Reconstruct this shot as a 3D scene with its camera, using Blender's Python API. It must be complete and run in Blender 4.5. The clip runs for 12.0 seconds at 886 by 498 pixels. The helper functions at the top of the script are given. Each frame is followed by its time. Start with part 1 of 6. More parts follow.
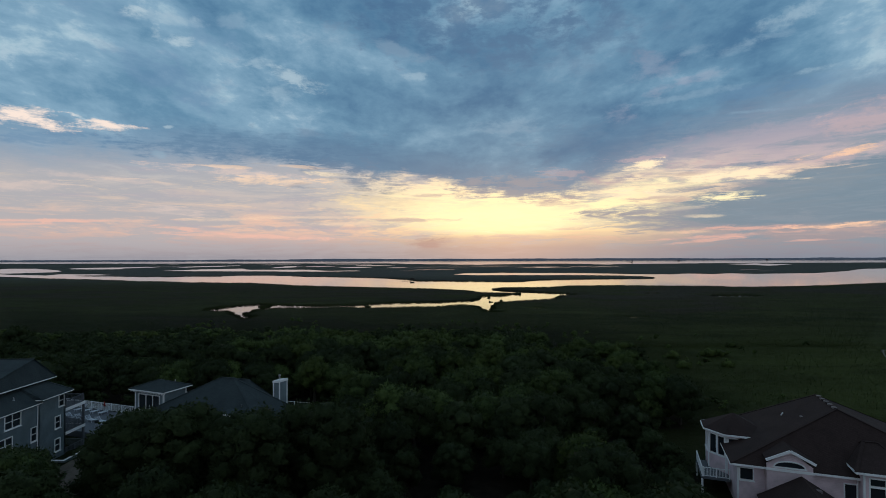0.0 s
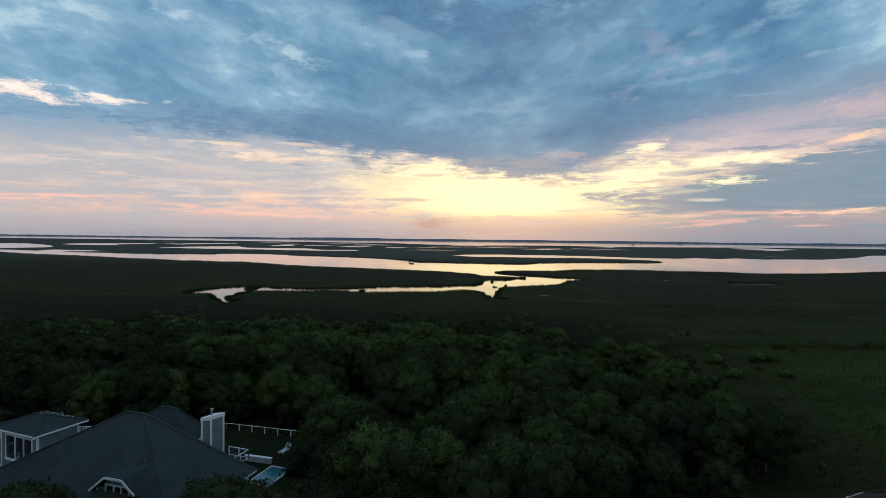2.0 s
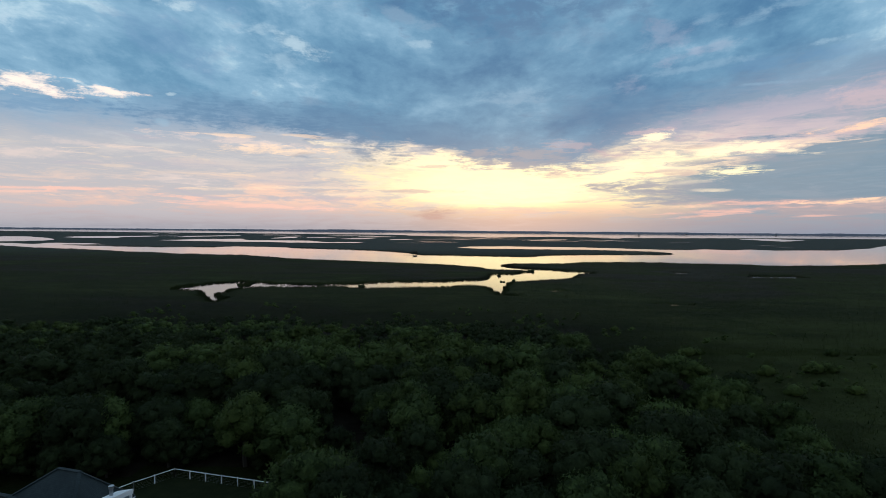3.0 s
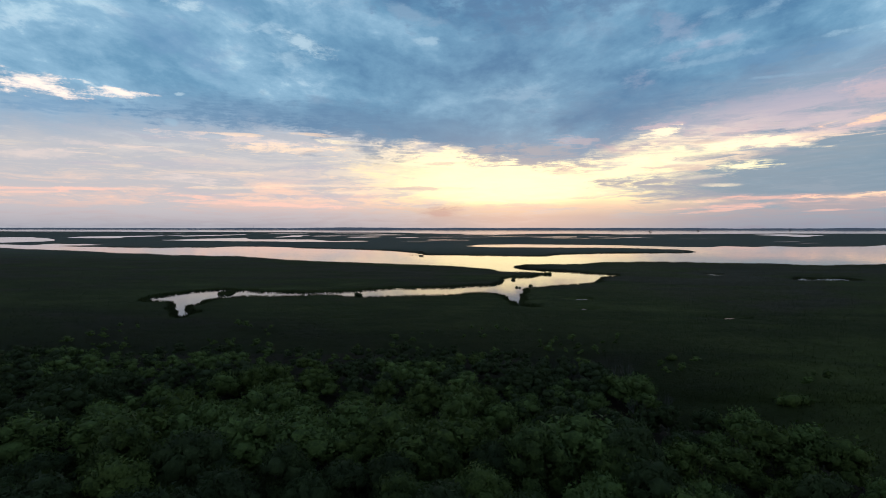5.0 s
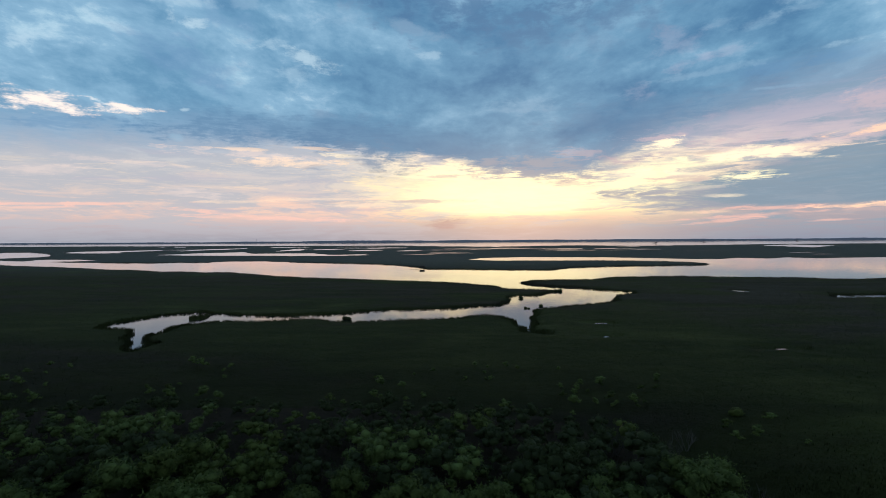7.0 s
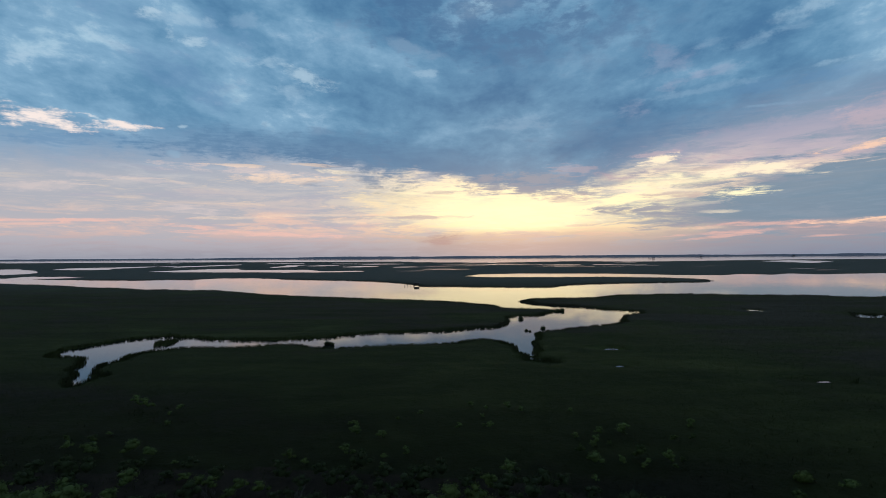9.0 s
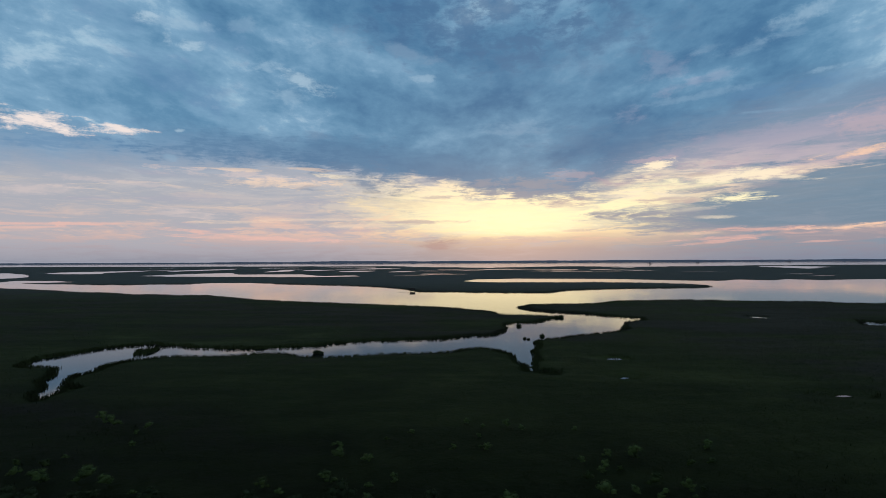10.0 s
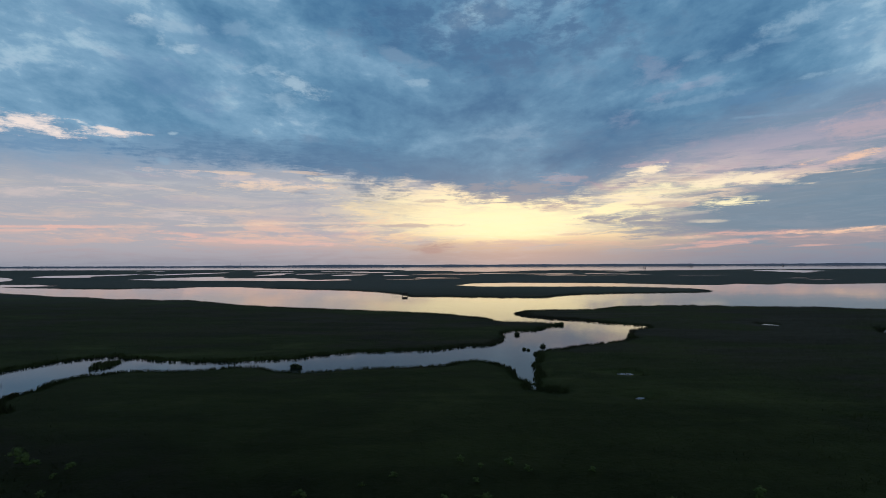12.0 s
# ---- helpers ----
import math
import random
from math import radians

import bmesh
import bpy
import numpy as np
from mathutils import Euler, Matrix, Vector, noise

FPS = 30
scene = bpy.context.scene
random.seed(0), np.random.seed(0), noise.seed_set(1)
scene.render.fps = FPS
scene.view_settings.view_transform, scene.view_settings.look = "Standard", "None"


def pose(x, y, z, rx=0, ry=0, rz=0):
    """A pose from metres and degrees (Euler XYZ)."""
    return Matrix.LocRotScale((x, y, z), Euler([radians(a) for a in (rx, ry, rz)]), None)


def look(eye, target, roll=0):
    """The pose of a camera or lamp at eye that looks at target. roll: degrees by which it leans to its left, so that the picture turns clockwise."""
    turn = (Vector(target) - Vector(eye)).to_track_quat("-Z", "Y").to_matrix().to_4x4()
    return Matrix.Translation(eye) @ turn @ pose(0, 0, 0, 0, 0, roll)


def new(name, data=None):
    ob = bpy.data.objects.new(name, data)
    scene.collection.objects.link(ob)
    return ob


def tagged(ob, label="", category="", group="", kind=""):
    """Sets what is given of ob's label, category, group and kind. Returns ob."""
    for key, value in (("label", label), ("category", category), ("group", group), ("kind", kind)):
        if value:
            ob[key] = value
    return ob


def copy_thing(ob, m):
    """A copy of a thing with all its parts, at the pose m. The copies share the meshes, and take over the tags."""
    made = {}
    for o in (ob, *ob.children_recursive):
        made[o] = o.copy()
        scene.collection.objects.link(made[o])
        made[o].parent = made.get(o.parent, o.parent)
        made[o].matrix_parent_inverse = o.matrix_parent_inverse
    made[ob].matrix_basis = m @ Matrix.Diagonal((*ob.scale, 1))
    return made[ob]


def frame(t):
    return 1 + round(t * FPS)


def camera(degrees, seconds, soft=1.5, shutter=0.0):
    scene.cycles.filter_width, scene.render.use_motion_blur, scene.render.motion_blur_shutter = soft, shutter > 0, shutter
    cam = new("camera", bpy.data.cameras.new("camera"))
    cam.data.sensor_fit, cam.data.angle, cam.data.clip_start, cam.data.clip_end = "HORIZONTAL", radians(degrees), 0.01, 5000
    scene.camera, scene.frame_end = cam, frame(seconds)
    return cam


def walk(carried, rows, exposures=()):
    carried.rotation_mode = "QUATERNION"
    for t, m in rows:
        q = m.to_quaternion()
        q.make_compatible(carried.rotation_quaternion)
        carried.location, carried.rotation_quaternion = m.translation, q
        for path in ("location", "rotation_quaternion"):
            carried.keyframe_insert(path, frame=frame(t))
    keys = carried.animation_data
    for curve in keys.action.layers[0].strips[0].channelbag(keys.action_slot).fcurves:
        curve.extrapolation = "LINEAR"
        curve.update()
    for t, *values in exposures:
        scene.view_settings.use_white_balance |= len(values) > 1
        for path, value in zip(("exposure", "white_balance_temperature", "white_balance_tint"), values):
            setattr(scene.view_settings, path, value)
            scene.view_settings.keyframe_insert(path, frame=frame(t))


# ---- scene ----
# ---------------------------------------------------------------- camera
cam = camera(82.0, 12.0, soft=0.75)
# seconds, x, y, z, yaw to the left, pitch up, lean to the left
PATH = [
    (0.0, 0.0, 0.0, 27.0, 0.19, 0.96, -0.15), (0.5, 0.03, 3.6, 27.04, 0.17, 0.62, -0.03),
    (1.0, -0.33, 8.59, 27.17, 0.06, 0.09, 0.21), (1.5, -0.38, 14.76, 27.38, 0.11, -0.58, 0.46),
    (2.0, -0.71, 21.67, 27.47, 0.19, -1.26, 0.68), (2.5, -0.84, 29.24, 27.6, 0.43, -1.84, 0.61),
    (3.0, -0.97, 37.38, 27.74, 0.65, -2.22, 0.48), (5.0, -1.21, 67.88, 28.81, 1.52, -2.54, 0.06),
    (5.5, -1.01, 75.0, 29.03, 1.66, -2.32, 0.03), (6.0, -0.71, 81.34, 29.25, 1.76, -2.04, -0.03),
    (6.5, -0.48, 87.05, 29.44, 1.84, -1.67, -0.14), (7.0, -0.23, 92.3, 29.55, 1.91, -1.15, -0.33),
    (9.0, 0.53, 109.63, 29.72, 1.55, 0.64, -0.39), (9.5, 0.82, 113.35, 29.74, 1.39, 0.9, -0.32),
    (10.0, 0.88, 117.2, 29.7, 1.19, 1.17, -0.26), (10.5, 0.91, 121.07, 29.7, 0.99, 1.27, -0.21),
    (11.0, 0.94, 124.9, 29.67, 0.82, 1.42, -0.2), (11.5, 1.0, 128.7, 29.68, 0.67, 1.5, -0.21),
    (12.0, 1.25, 132.7, 29.68, 0.55, 1.58, -0.21)]
walk(cam, [(t, pose(x, y, z, 90 + pitch, -lean, yaw)) for t, x, y, z, yaw, pitch, lean in PATH],
     exposures=[(0.0, 0.05, 7330, 14), (1.0, 0.09, 7330, 14), (2.5, 0.32, 7240, 13), (6.0, 0.37, 7080, 13), (7.5, 0.27, 6890, 12), (9.5, 0.04, 6760, 13), (12.0, -0.04, 6780, 13)])

# ---------------------------------------------------------------- node helpers
def lin(r, g, b):
    """Scene-linear colour from 0..255 display values."""
    return tuple(((c / 255) / 12.92 if c / 255 <= 0.04045 else ((c / 255 + 0.055) / 1.055) ** 2.4) for c in (r, g, b)) + (1.0,)


class Nodes:
    """Short ways to make and link shader nodes."""

    def __init__(self, tree):
        self.tree = tree
        tree.nodes.clear()

    def node(self, kind, **values):
        n = self.tree.nodes.new(kind)
        for key, value in values.items():
            setattr(n, key, value)
        return n

    def put(self, socket, value):
        if isinstance(value, bpy.types.NodeSocket):
            self.tree.links.new(value, socket)
        else:
            socket.default_value = value

    def m(self, op, a, b=None, c=None, clamp=False):
        n = self.node("ShaderNodeMath", operation=op, use_clamp=clamp)
        for socket, value in zip(n.inputs, (a, b, c)):
            if value is not None:
                self.put(socket, value)
        return n.outputs[0]

    def span(self, value, a, b, low=0.0, high=1.0, smooth=True):
        n = self.node("ShaderNodeMapRange", interpolation_type="SMOOTHSTEP" if smooth else "LINEAR")
        for socket, v in zip(n.inputs, (value, a, b, low, high)):
            self.put(socket, v)
        return n.outputs[0]

    def vec(self, x, y, z=0.0):
        n = self.node("ShaderNodeCombineXYZ")
        for socket, v in zip(n.inputs, (x, y, z)):
            self.put(socket, v)
        return n.outputs[0]

    def noise(self, vector, scale, detail=5.0, rough=0.55, distortion=0.0):
        n = self.node("ShaderNodeTexNoise")
        self.put(n.inputs["Vector"], vector)
        for name, v in (("Scale", scale), ("Detail", detail), ("Roughness", rough), ("Distortion", distortion)):
            self.put(n.inputs[name], v)
        return n.outputs["Fac"]

    def mix(self, fac, a, b, blend="MIX"):
        n = self.node("ShaderNodeMix", data_type="RGBA", blend_type=blend)
        self.put(n.inputs[0], fac)
        self.put(n.inputs[6], a)
        self.put(n.inputs[7], b)
        return n.outputs[2]

    def ramp(self, value, stops):
        n = self.node("ShaderNodeValToRGB")
        self.put(n.inputs[0], value)
        ramp = n.color_ramp
        while len(ramp.elements) < len(stops):
            ramp.elements.new(0.5)
        for e, (place, colour) in zip(ramp.elements, stops):
            e.position, e.color = place, colour
        return n.outputs[0]


# ---------------------------------------------------------------- sky: dusk clouds with a yellow gap low in the west
SUN_AZ, SUN_EL = 7.0, 4.0
world = bpy.data.worlds.new("dusk_sky")
scene.world = world
world.use_nodes = True
N = Nodes(world.node_tree)
x, y, z = (N.node("ShaderNodeSeparateXYZ"),) * 3
N.tree.links.new(N.node("ShaderNodeTexCoord").outputs["Generated"], x.inputs[0])
x, y, z = x.outputs
az = N.m("MULTIPLY", N.m("ARCTAN2", x, y), 57.2958)
el = N.m("MULTIPLY", N.m("ARCSINE", z), 57.2958)
k = N.m("DIVIDE", 1.0, N.m("ADD", N.m("MAXIMUM", z, 0.0), 0.13))
u, v = N.m("MULTIPLY", x, k), N.m("MULTIPLY", y, k)
# the cloud sheet seen from below: billows, and fibres that run out towards the sunset
sheet = N.vec(u, v, 3.7)
warp = N.node("ShaderNodeTexNoise")
N.put(warp.inputs["Vector"], sheet)
warp.inputs["Scale"].default_value, warp.inputs["Detail"].default_value = 1.6, 3.0
bend = N.node("ShaderNodeVectorMath", operation="MULTIPLY_ADD")
N.put(bend.inputs[0], warp.outputs["Color"])
bend.inputs[1].default_value, bend.inputs[2].default_value = (0.34, 0.34, 0.0), (0.0, 0.0, 0.0)
N.put(bend.inputs[2], sheet)
sheet = bend.outputs[0]


def drawn(sx, sy, sz=1.0):
    n = N.node("ShaderNodeMapping")
    N.put(n.inputs[0], sheet)
    n.inputs["Scale"].default_value = (sx, sy, sz)
    return n.outputs[0]


mid = N.noise(drawn(1.0, 0.6), 3.4, 8.0, 0.55)
fine = N.noise(drawn(1.0, 0.75), 11.0, 10.0, 0.62)
fibre = N.noise(drawn(2.4, 0.5), 2.4, 9.0, 0.6)
long = N.vec(N.m("MULTIPLY", az, 0.075), N.m("SUBTRACT", N.m("MULTIPLY", el, 0.55), N.m("MULTIPLY", az, 0.006)), 1.3)
streak = N.noise(long, 1.5, 9.0, 0.58, 0.7)
wisp = N.noise(long, 4.2, 10.0, 0.66, 0.9)
fleck = N.noise(N.vec(N.m("MULTIPLY", az, 0.3), N.m("MULTIPLY", el, 0.55), 8.1), 1.0, 12.0, 0.66, 0.2)
billow = N.noise(N.vec(N.m("MULTIPLY", az, 0.085), N.m("MULTIPLY_ADD", el, 0.17, N.m("MULTIPLY", N.m("ABSOLUTE", az), -0.025)), 2.2), 1.0, 9.0, 0.58, 0.15)


def centred(value, gain):
    return N.m("MULTIPLY", N.m("SUBTRACT", value, 0.5), gain)


def along(stops):
    """A value that changes with the azimuth: stops of degrees and value."""
    return N.ramp(N.m("DIVIDE", N.m("ADD", az, 50.0), 100.0), [((d + 50) / 100, (w, w, w, 1)) for d, w in stops])


def column(level, *stops):
    return N.ramp(N.m("DIVIDE", level, 30.0), [(e / 30, lin(*c)) for e, c in stops])


# the glowing air behind: yellow in the west, lilac and peach to either side
rough_el = N.m("ADD", el, centred(streak, N.span(el, 0.5, 6.0, 0.4, 3.0, False)))
west = column(rough_el, (0.0, (134, 146, 162)), (1.0, (150, 150, 160)), (2.0, (188, 176, 166)), (2.9, (234, 214, 178)), (3.9, (252, 236, 188)), (5.2, (255, 246, 200)), (8.0, (250, 234, 200)), (11, (196, 186, 192)), (30, (110, 140, 170)))
south = column(rough_el, (0.0, (142, 148, 164)), (1.3, (170, 164, 174)), (2.8, (218, 188, 178)), (4.6, (192, 184, 186)), (7.5, (180, 184, 192)), (9.5, (160, 174, 192)), (13, (132, 162, 190)), (30, (112, 150, 184)))
north = column(rough_el, (0.0, (122, 134, 156)), (1.6, (146, 146, 160)), (4, (164, 160, 170)), (7.0, (222, 204, 188)), (8.6, (188, 178, 188)), (11, (160, 162, 182)), (16, (124, 148, 178)), (30, (104, 140, 174)))
sky = N.mix(N.span(N.m("ADD", az, centred(mid, 8.0)), -16.0, 1.0, 1.0, 0.0), west, south)
sky = N.mix(N.span(N.m("ADD", az, centred(mid, 10.0)), 17.0, 31.0), sky, north)
# low ragged bars of lilac cloud, thin across the gap
bars = N.m("ADD", N.m("MULTIPLY", streak, 0.6), N.m("MULTIPLY", wisp, 0.4))
bars = N.m("ADD", bars, along([(-45, 0.08), (-25, 0.07), (-8, 0.03), (0, -0.08), (8, -0.18), (16, -0.08), (24, 0.03), (45, 0.02)]))
bars = N.m("MULTIPLY", N.span(bars, 0.465, 0.60), N.span(el, 0.4, 2.0, 0.3, 0.8))
sky = N.mix(bars, sky, N.mix(N.span(az, 5.0, 30.0), lin(162, 170, 184), lin(120, 146, 168)))
glint = N.m("MULTIPLY", N.span(N.m("ADD", N.m("MULTIPLY", wisp, 0.7), N.m("MULTIPLY", streak, -0.4)), 0.17, 0.27), N.m("MULTIPLY", N.span(el, 1.2, 3.0), N.span(el, 11.0, 8.0)))
sky = N.mix(N.m("MULTIPLY", glint, along([(-45, 0.15), (-24, 0.28), (-12, 0.45), (14, 0.42), (28, 0.3), (45, 0.2)])), sky, N.mix(N.span(el, 3.0, 6.5), lin(240, 190, 170), lin(246, 222, 190)))
# the blue cloud deck above; its lower edge wanders with the azimuth, soft to the south and sharp over the gap
EDGE = [(-45, 0.30), (-34, 0.312), (-26, 0.325), (-19, 0.333), (-12, 0.331), (-9, 0.305), (-4.6, 0.30), (-0.5, 0.285), (3, 0.24), (10.5, 0.222), (14, 0.228), (16.5, 0.248),
        (19, 0.292), (22, 0.33), (26.5, 0.372), (30.5, 0.405), (35, 0.43), (45, 0.445)]
over = N.m("SUBTRACT", N.m("ADD", el, N.m("ADD", N.m("ADD", centred(billow, 2.0), centred(fleck, 2.4)), centred(wisp, 2.0))), N.m("MULTIPLY", along(EDGE), 30.0))
tone = N.m("ADD", N.m("ADD", centred(billow, 1.7), centred(mid, 0.3)), N.m("ADD", N.m("ADD", centred(fine, 0.12), centred(fibre, 0.14)), centred(fleck, 0.5)))
tone = N.m("ADD", N.m("ADD", tone, 0.55), along([(-45, 0.2), (-28, 0.17), (-14, 0.0), (0, -0.42), (12, -0.5), (22, -0.24), (32, 0.06), (45, 0.18)]))
blue = N.ramp(tone, [(0.05, lin(50, 98, 143)), (0.35, lin(68, 117, 157)), (0.6, lin(90, 139, 175)), (0.85, lin(120, 164, 196)), (1.0, lin(156, 193, 216))])
crest = N.span(N.m("ADD", N.m("ADD", N.m("MULTIPLY", billow, 0.5), N.m("MULTIPLY", fleck, 0.5)), along([(-45, 0.05), (-20, 0.03), (-5, -0.02), (15, -0.03), (30, 0.02), (45, 0.03)])), 0.585, 0.70)
blue = N.mix(N.m("MULTIPLY", crest, 0.48), blue, lin(160, 190, 214))
under = N.mix(N.span(az, -6.0, 22.0), N.mix(N.span(az, -30.0, -8.0), lin(124, 155, 186), lin(88, 125, 160)), lin(116, 140, 168))
blue = N.mix(N.m("MULTIPLY", N.span(over, 4.5, 0.3), 0.7), blue, under)
soft = along([(-45, 1.0), (-28, 0.9), (-18, 0.35), (-4, 0.2), (13, 0.15), (18, 0.75), (32, 0.9), (45, 0.9)])
sky = N.mix(N.span(over, N.m("MULTIPLY", soft, -2.4), N.m("MULTIPLY_ADD", soft, 1.6, 0.35)), sky, blue)
# single clouds and rifts: azimuth, height, half-width, half-height, slope, strength, colour
HUES = {"deep": (78, 118, 156), "azure": (84, 128, 170), "slate": (62, 104, 146), "steel": (98, 128, 160), "mauve": (132, 143, 163), "taupe": (180, 166, 168), "smoke": (146, 126, 136),
        "lilac": (166, 168, 186), "frost": (178, 206, 224), "haze": (150, 184, 209), "pale": (126, 162, 192), "dusk": (140, 154, 184), "veil": (164, 162, 182), "rose": (198, 176, 184),
        "coral": (224, 178, 170), "cream": (238, 228, 224), "blush": (216, 202, 200), "apricot": (242, 216, 192), "butter": (250, 236, 208), "gold": (254, 234, 184), "lemon": (255, 247, 206),
        "peach": (246, 206, 180), "pink": (226, 186, 178)}
DECK_DARK = [(-20.9, 11.6, 11.1, 1.62, 0.04, 0.6, "deep"), (-10.9, 10.9, 7.4, 1.34, 0.03, 0.5, "deep"), (-28.4, 17.4, 4.5, 1.87, -0.21, 0.5, "azure"), (3, 25, 12, 3.6, -0.01, 0.75, "slate"), (14, 22, 9, 3, 0.1, 0.5, "deep"),
             (5.7, 21.6, 3.8, 1.95, -0.04, 0.4, "deep"), (17.9, 23.3, 4, 2.08, 0.06, 0.4, "deep"), (17.8, 12.7, 8.6, 1.39, -0.02, 0.5, "deep"), (-24.9, 22.1, 3.2, 1.52, -0.32, 0.35, "azure"),
             (-37.1, 10.8, 4.5, 0.7, 0.06, 0.4, "azure"), (31.4, 15.6, 3.2, 0.61, 0.05, 0.4, "azure"), (36.2, 15.7, 2.9, 0.57, 0.09, 0.35, "azure"), (40.6, 18.8, 1.5, 0.87, 0.09, 0.3, "azure"),
             (-34.6, 22.6, 2.6, 1.38, -0.07, 0.35, "azure")]
NORTH_CRESTS = [(36.5, 21.9, 3.6, 0.7, 0.12, 0.4, "haze"), (33.7, 21.2, 2.4, 0.5, 0.1, 0.3, "haze"), (36.2, 16.6, 2.1, 0.24, 0.02, 0.5, "haze"), (29.6, 19.6, 2.6, 0.5, 0.12, 0.35, "pale"),
                (25.6, 20.1, 1.8, 0.3, 0.04, 0.3, "pale"), (24.5, 17.1, 3.2, 0.43, 0.17, 0.45, "dusk"), (27.6, 17.8, 1.2, 0.62, -0.16, 0.4, "pale"), (26, 16, 4.6, 0.32, 0.07, 0.4, "pale"),
                (31.8, 13.7, 2.7, 0.15, -0.06, 0.5, "pale"), (22.3, 19, 2.7, 1.28, 0.16, 0.35, "dusk"), (18.4, 15.2, 1.7, 0.79, -0.09, 0.35, "dusk"), (6.9, 14.3, 3.1, 0.84, -0.03, 0.4, "pale"),
                (32.8, 20, 2.2, 0.38, -0, 0.35, "pale")]
CRESTS = [(-15.8, 18.6, 2.2, 0.62, -0.25, 0.55, "frost"), (-14.3, 17.7, 1.5, 0.46, -0.12, 0.5, "frost"), (-16.9, 17.3, 2, 0.68, 0.08, 0.4, "haze"), (-20.4, 19.8, 1.2, 0.54, 0.11, 0.55, "haze"),
          (-30, 21, 0.6, 0.69, 0.18, 0.55, "frost"), (-27.5, 20.9, 1, 0.45, 0.07, 0.55, "frost"), (-29, 22.6, 3.5, 0.49, 0.04, 0.5, "haze"), (-31.7, 22.7, 0.9, 0.38, 0.01, 0.55, "frost"),
          (-39.6, 21.1, 1.2, 0.53, -0.29, 0.5, "haze"), (-2.7, 19.7, 1.7, 0.4, 0.1, 0.55, "haze"), (-4.6, 22, 3.2, 0.56, -0.24, 0.5, "pale"), (-12.7, 23, 2.5, 1.08, 0.07, 0.3, "pale"),
          (-23.2, 23.4, 1.4, 0.76, 0.15, 0.4, "pale"), (-24, 20.1, 1.8, 0.79, 0.14, 0.35, "pale")]
ROSE_VEIL = [(31.7, 10.8, 10.1, 1.36, 0.04, 0.5, "veil"), (39.7, 11.9, 2.6, 1.22, -0.05, 0.45, "rose"), (36, 8.7, 2.5, 0.35, 0.01, 0.5, "rose"), (15, 8.5, 3.6, 0.7, -0.2, 0.25, "coral"),
             (20.6, 10.2, 1.9, 0.29, 0.03, 0.5, "rose"), (18.9, 8.3, 3.4, 0.47, 0.05, 0.4, "rose"), (26.9, 9.2, 4, 0.44, 0.02, 0.5, "rose")]
SOUTH_BARS = [(-35.7, 5.8, 2.6, 0.16, 0.07, 0.5, "lilac"), (-27.3, 6.3, 4.6, 0.51, 0.05, 0.5, "lilac"), (-26.3, 3.3, 3.6, 0.17, -0.14, 0.7, "lilac"), (-14.5, 3.2, 4.2, 0.31, 0.01, 0.5, "lilac"),
              (-19.8, 4.9, 5.1, 0.3, -0.02, 0.45, "lilac"), (-31.3, 8.6, 5.7, 0.27, -0.05, 0.4, "lilac"), (-15.7, 6.2, 4.1, 0.37, 0.03, 0.35, "lilac")]
SOUTH_WISPS = [(-22.6, 8.8, 7.1, 0.46, -0.03, 0.6, "blush"), (-18.1, 8.2, 6.4, 0.42, -0.01, 0.65, "apricot"), (-12.4, 9.1, 2.2, 0.28, -0.03, 0.75, "butter"), (-23.7, 9.4, 2.5, 0.17, 0.01, 0.5, "apricot"),
               (-16.9, 9.8, 3.5, 0.15, -0.02, 0.5, "apricot"), (-27.3, 4.7, 3, 0.45, -0.07, 0.55, "blush"), (-39.4, 6.3, 3.1, 0.44, 0.06, 0.5, "blush"), (-34, 7.5, 4.9, 0.31, -0.04, 0.4, "blush"),
               (-29.4, 10.1, 0.7, 0.38, -0.24, 0.45, "haze"), (-23.6, 4, 3.2, 0.18, 0.03, 0.5, "apricot"), (-8.4, 7.9, 1.9, 0.25, 0.11, 0.6, "butter")]
GAP_GLOW = [(0.5, 8.6, 1.3, 0.31, -0.01, 0.8, "butter"), (-6.5, 6.2, 4.4, 1.13, 0.01, 0.5, "gold"), (6.8, 4.6, 9.3, 1.51, -0.01, 0.7, "lemon"), (21.1, 9.4, 1.6, 0.45, 0.14, 1, "butter"),
            (23.8, 7.5, 5.2, 0.6, 0.05, 0.8, "lemon"), (29.3, 8.1, 4, 0.5, 0.03, 0.9, "butter"), (33.3, 7.5, 2, 0.21, -0.21, 0.7, "butter"), (28.8, 5.9, 2.4, 0.4, 0.05, 1, "lemon"),
            (20, 6.6, 4.4, 0.5, -0.05, 0.75, "butter"), (24.3, 4.9, 2.9, 0.23, 0.07, 0.6, "butter"), (26.8, 4.1, 1.5, 0.17, -0.04, 0.5, "butter"), (-2.1, 7.2, 3.8, 0.38, 0.1, 0.5, "lemon")]
DECK_TAIL = [(-9.3, 9, 3.4, 1.48, -0.23, 0.8, "steel"), (-15.4, 7.8, 1.5, 0.3, 0.03, 0.55, "steel"), (-4.6, 8.2, 2.3, 0.25, 0.35, 0.6, "mauve"), (-2.1, 7, 1.9, 0.19, -0, 0.6, "taupe"),
             (8.7, 7.5, 6.8, 1.18, -0.02, 0.85, "mauve"), (12.1, 6, 2.4, 0.43, -0.03, 0.6, "taupe"), (3, 8.1, 4.4, 0.88, -0.11, 0.6, "mauve")]
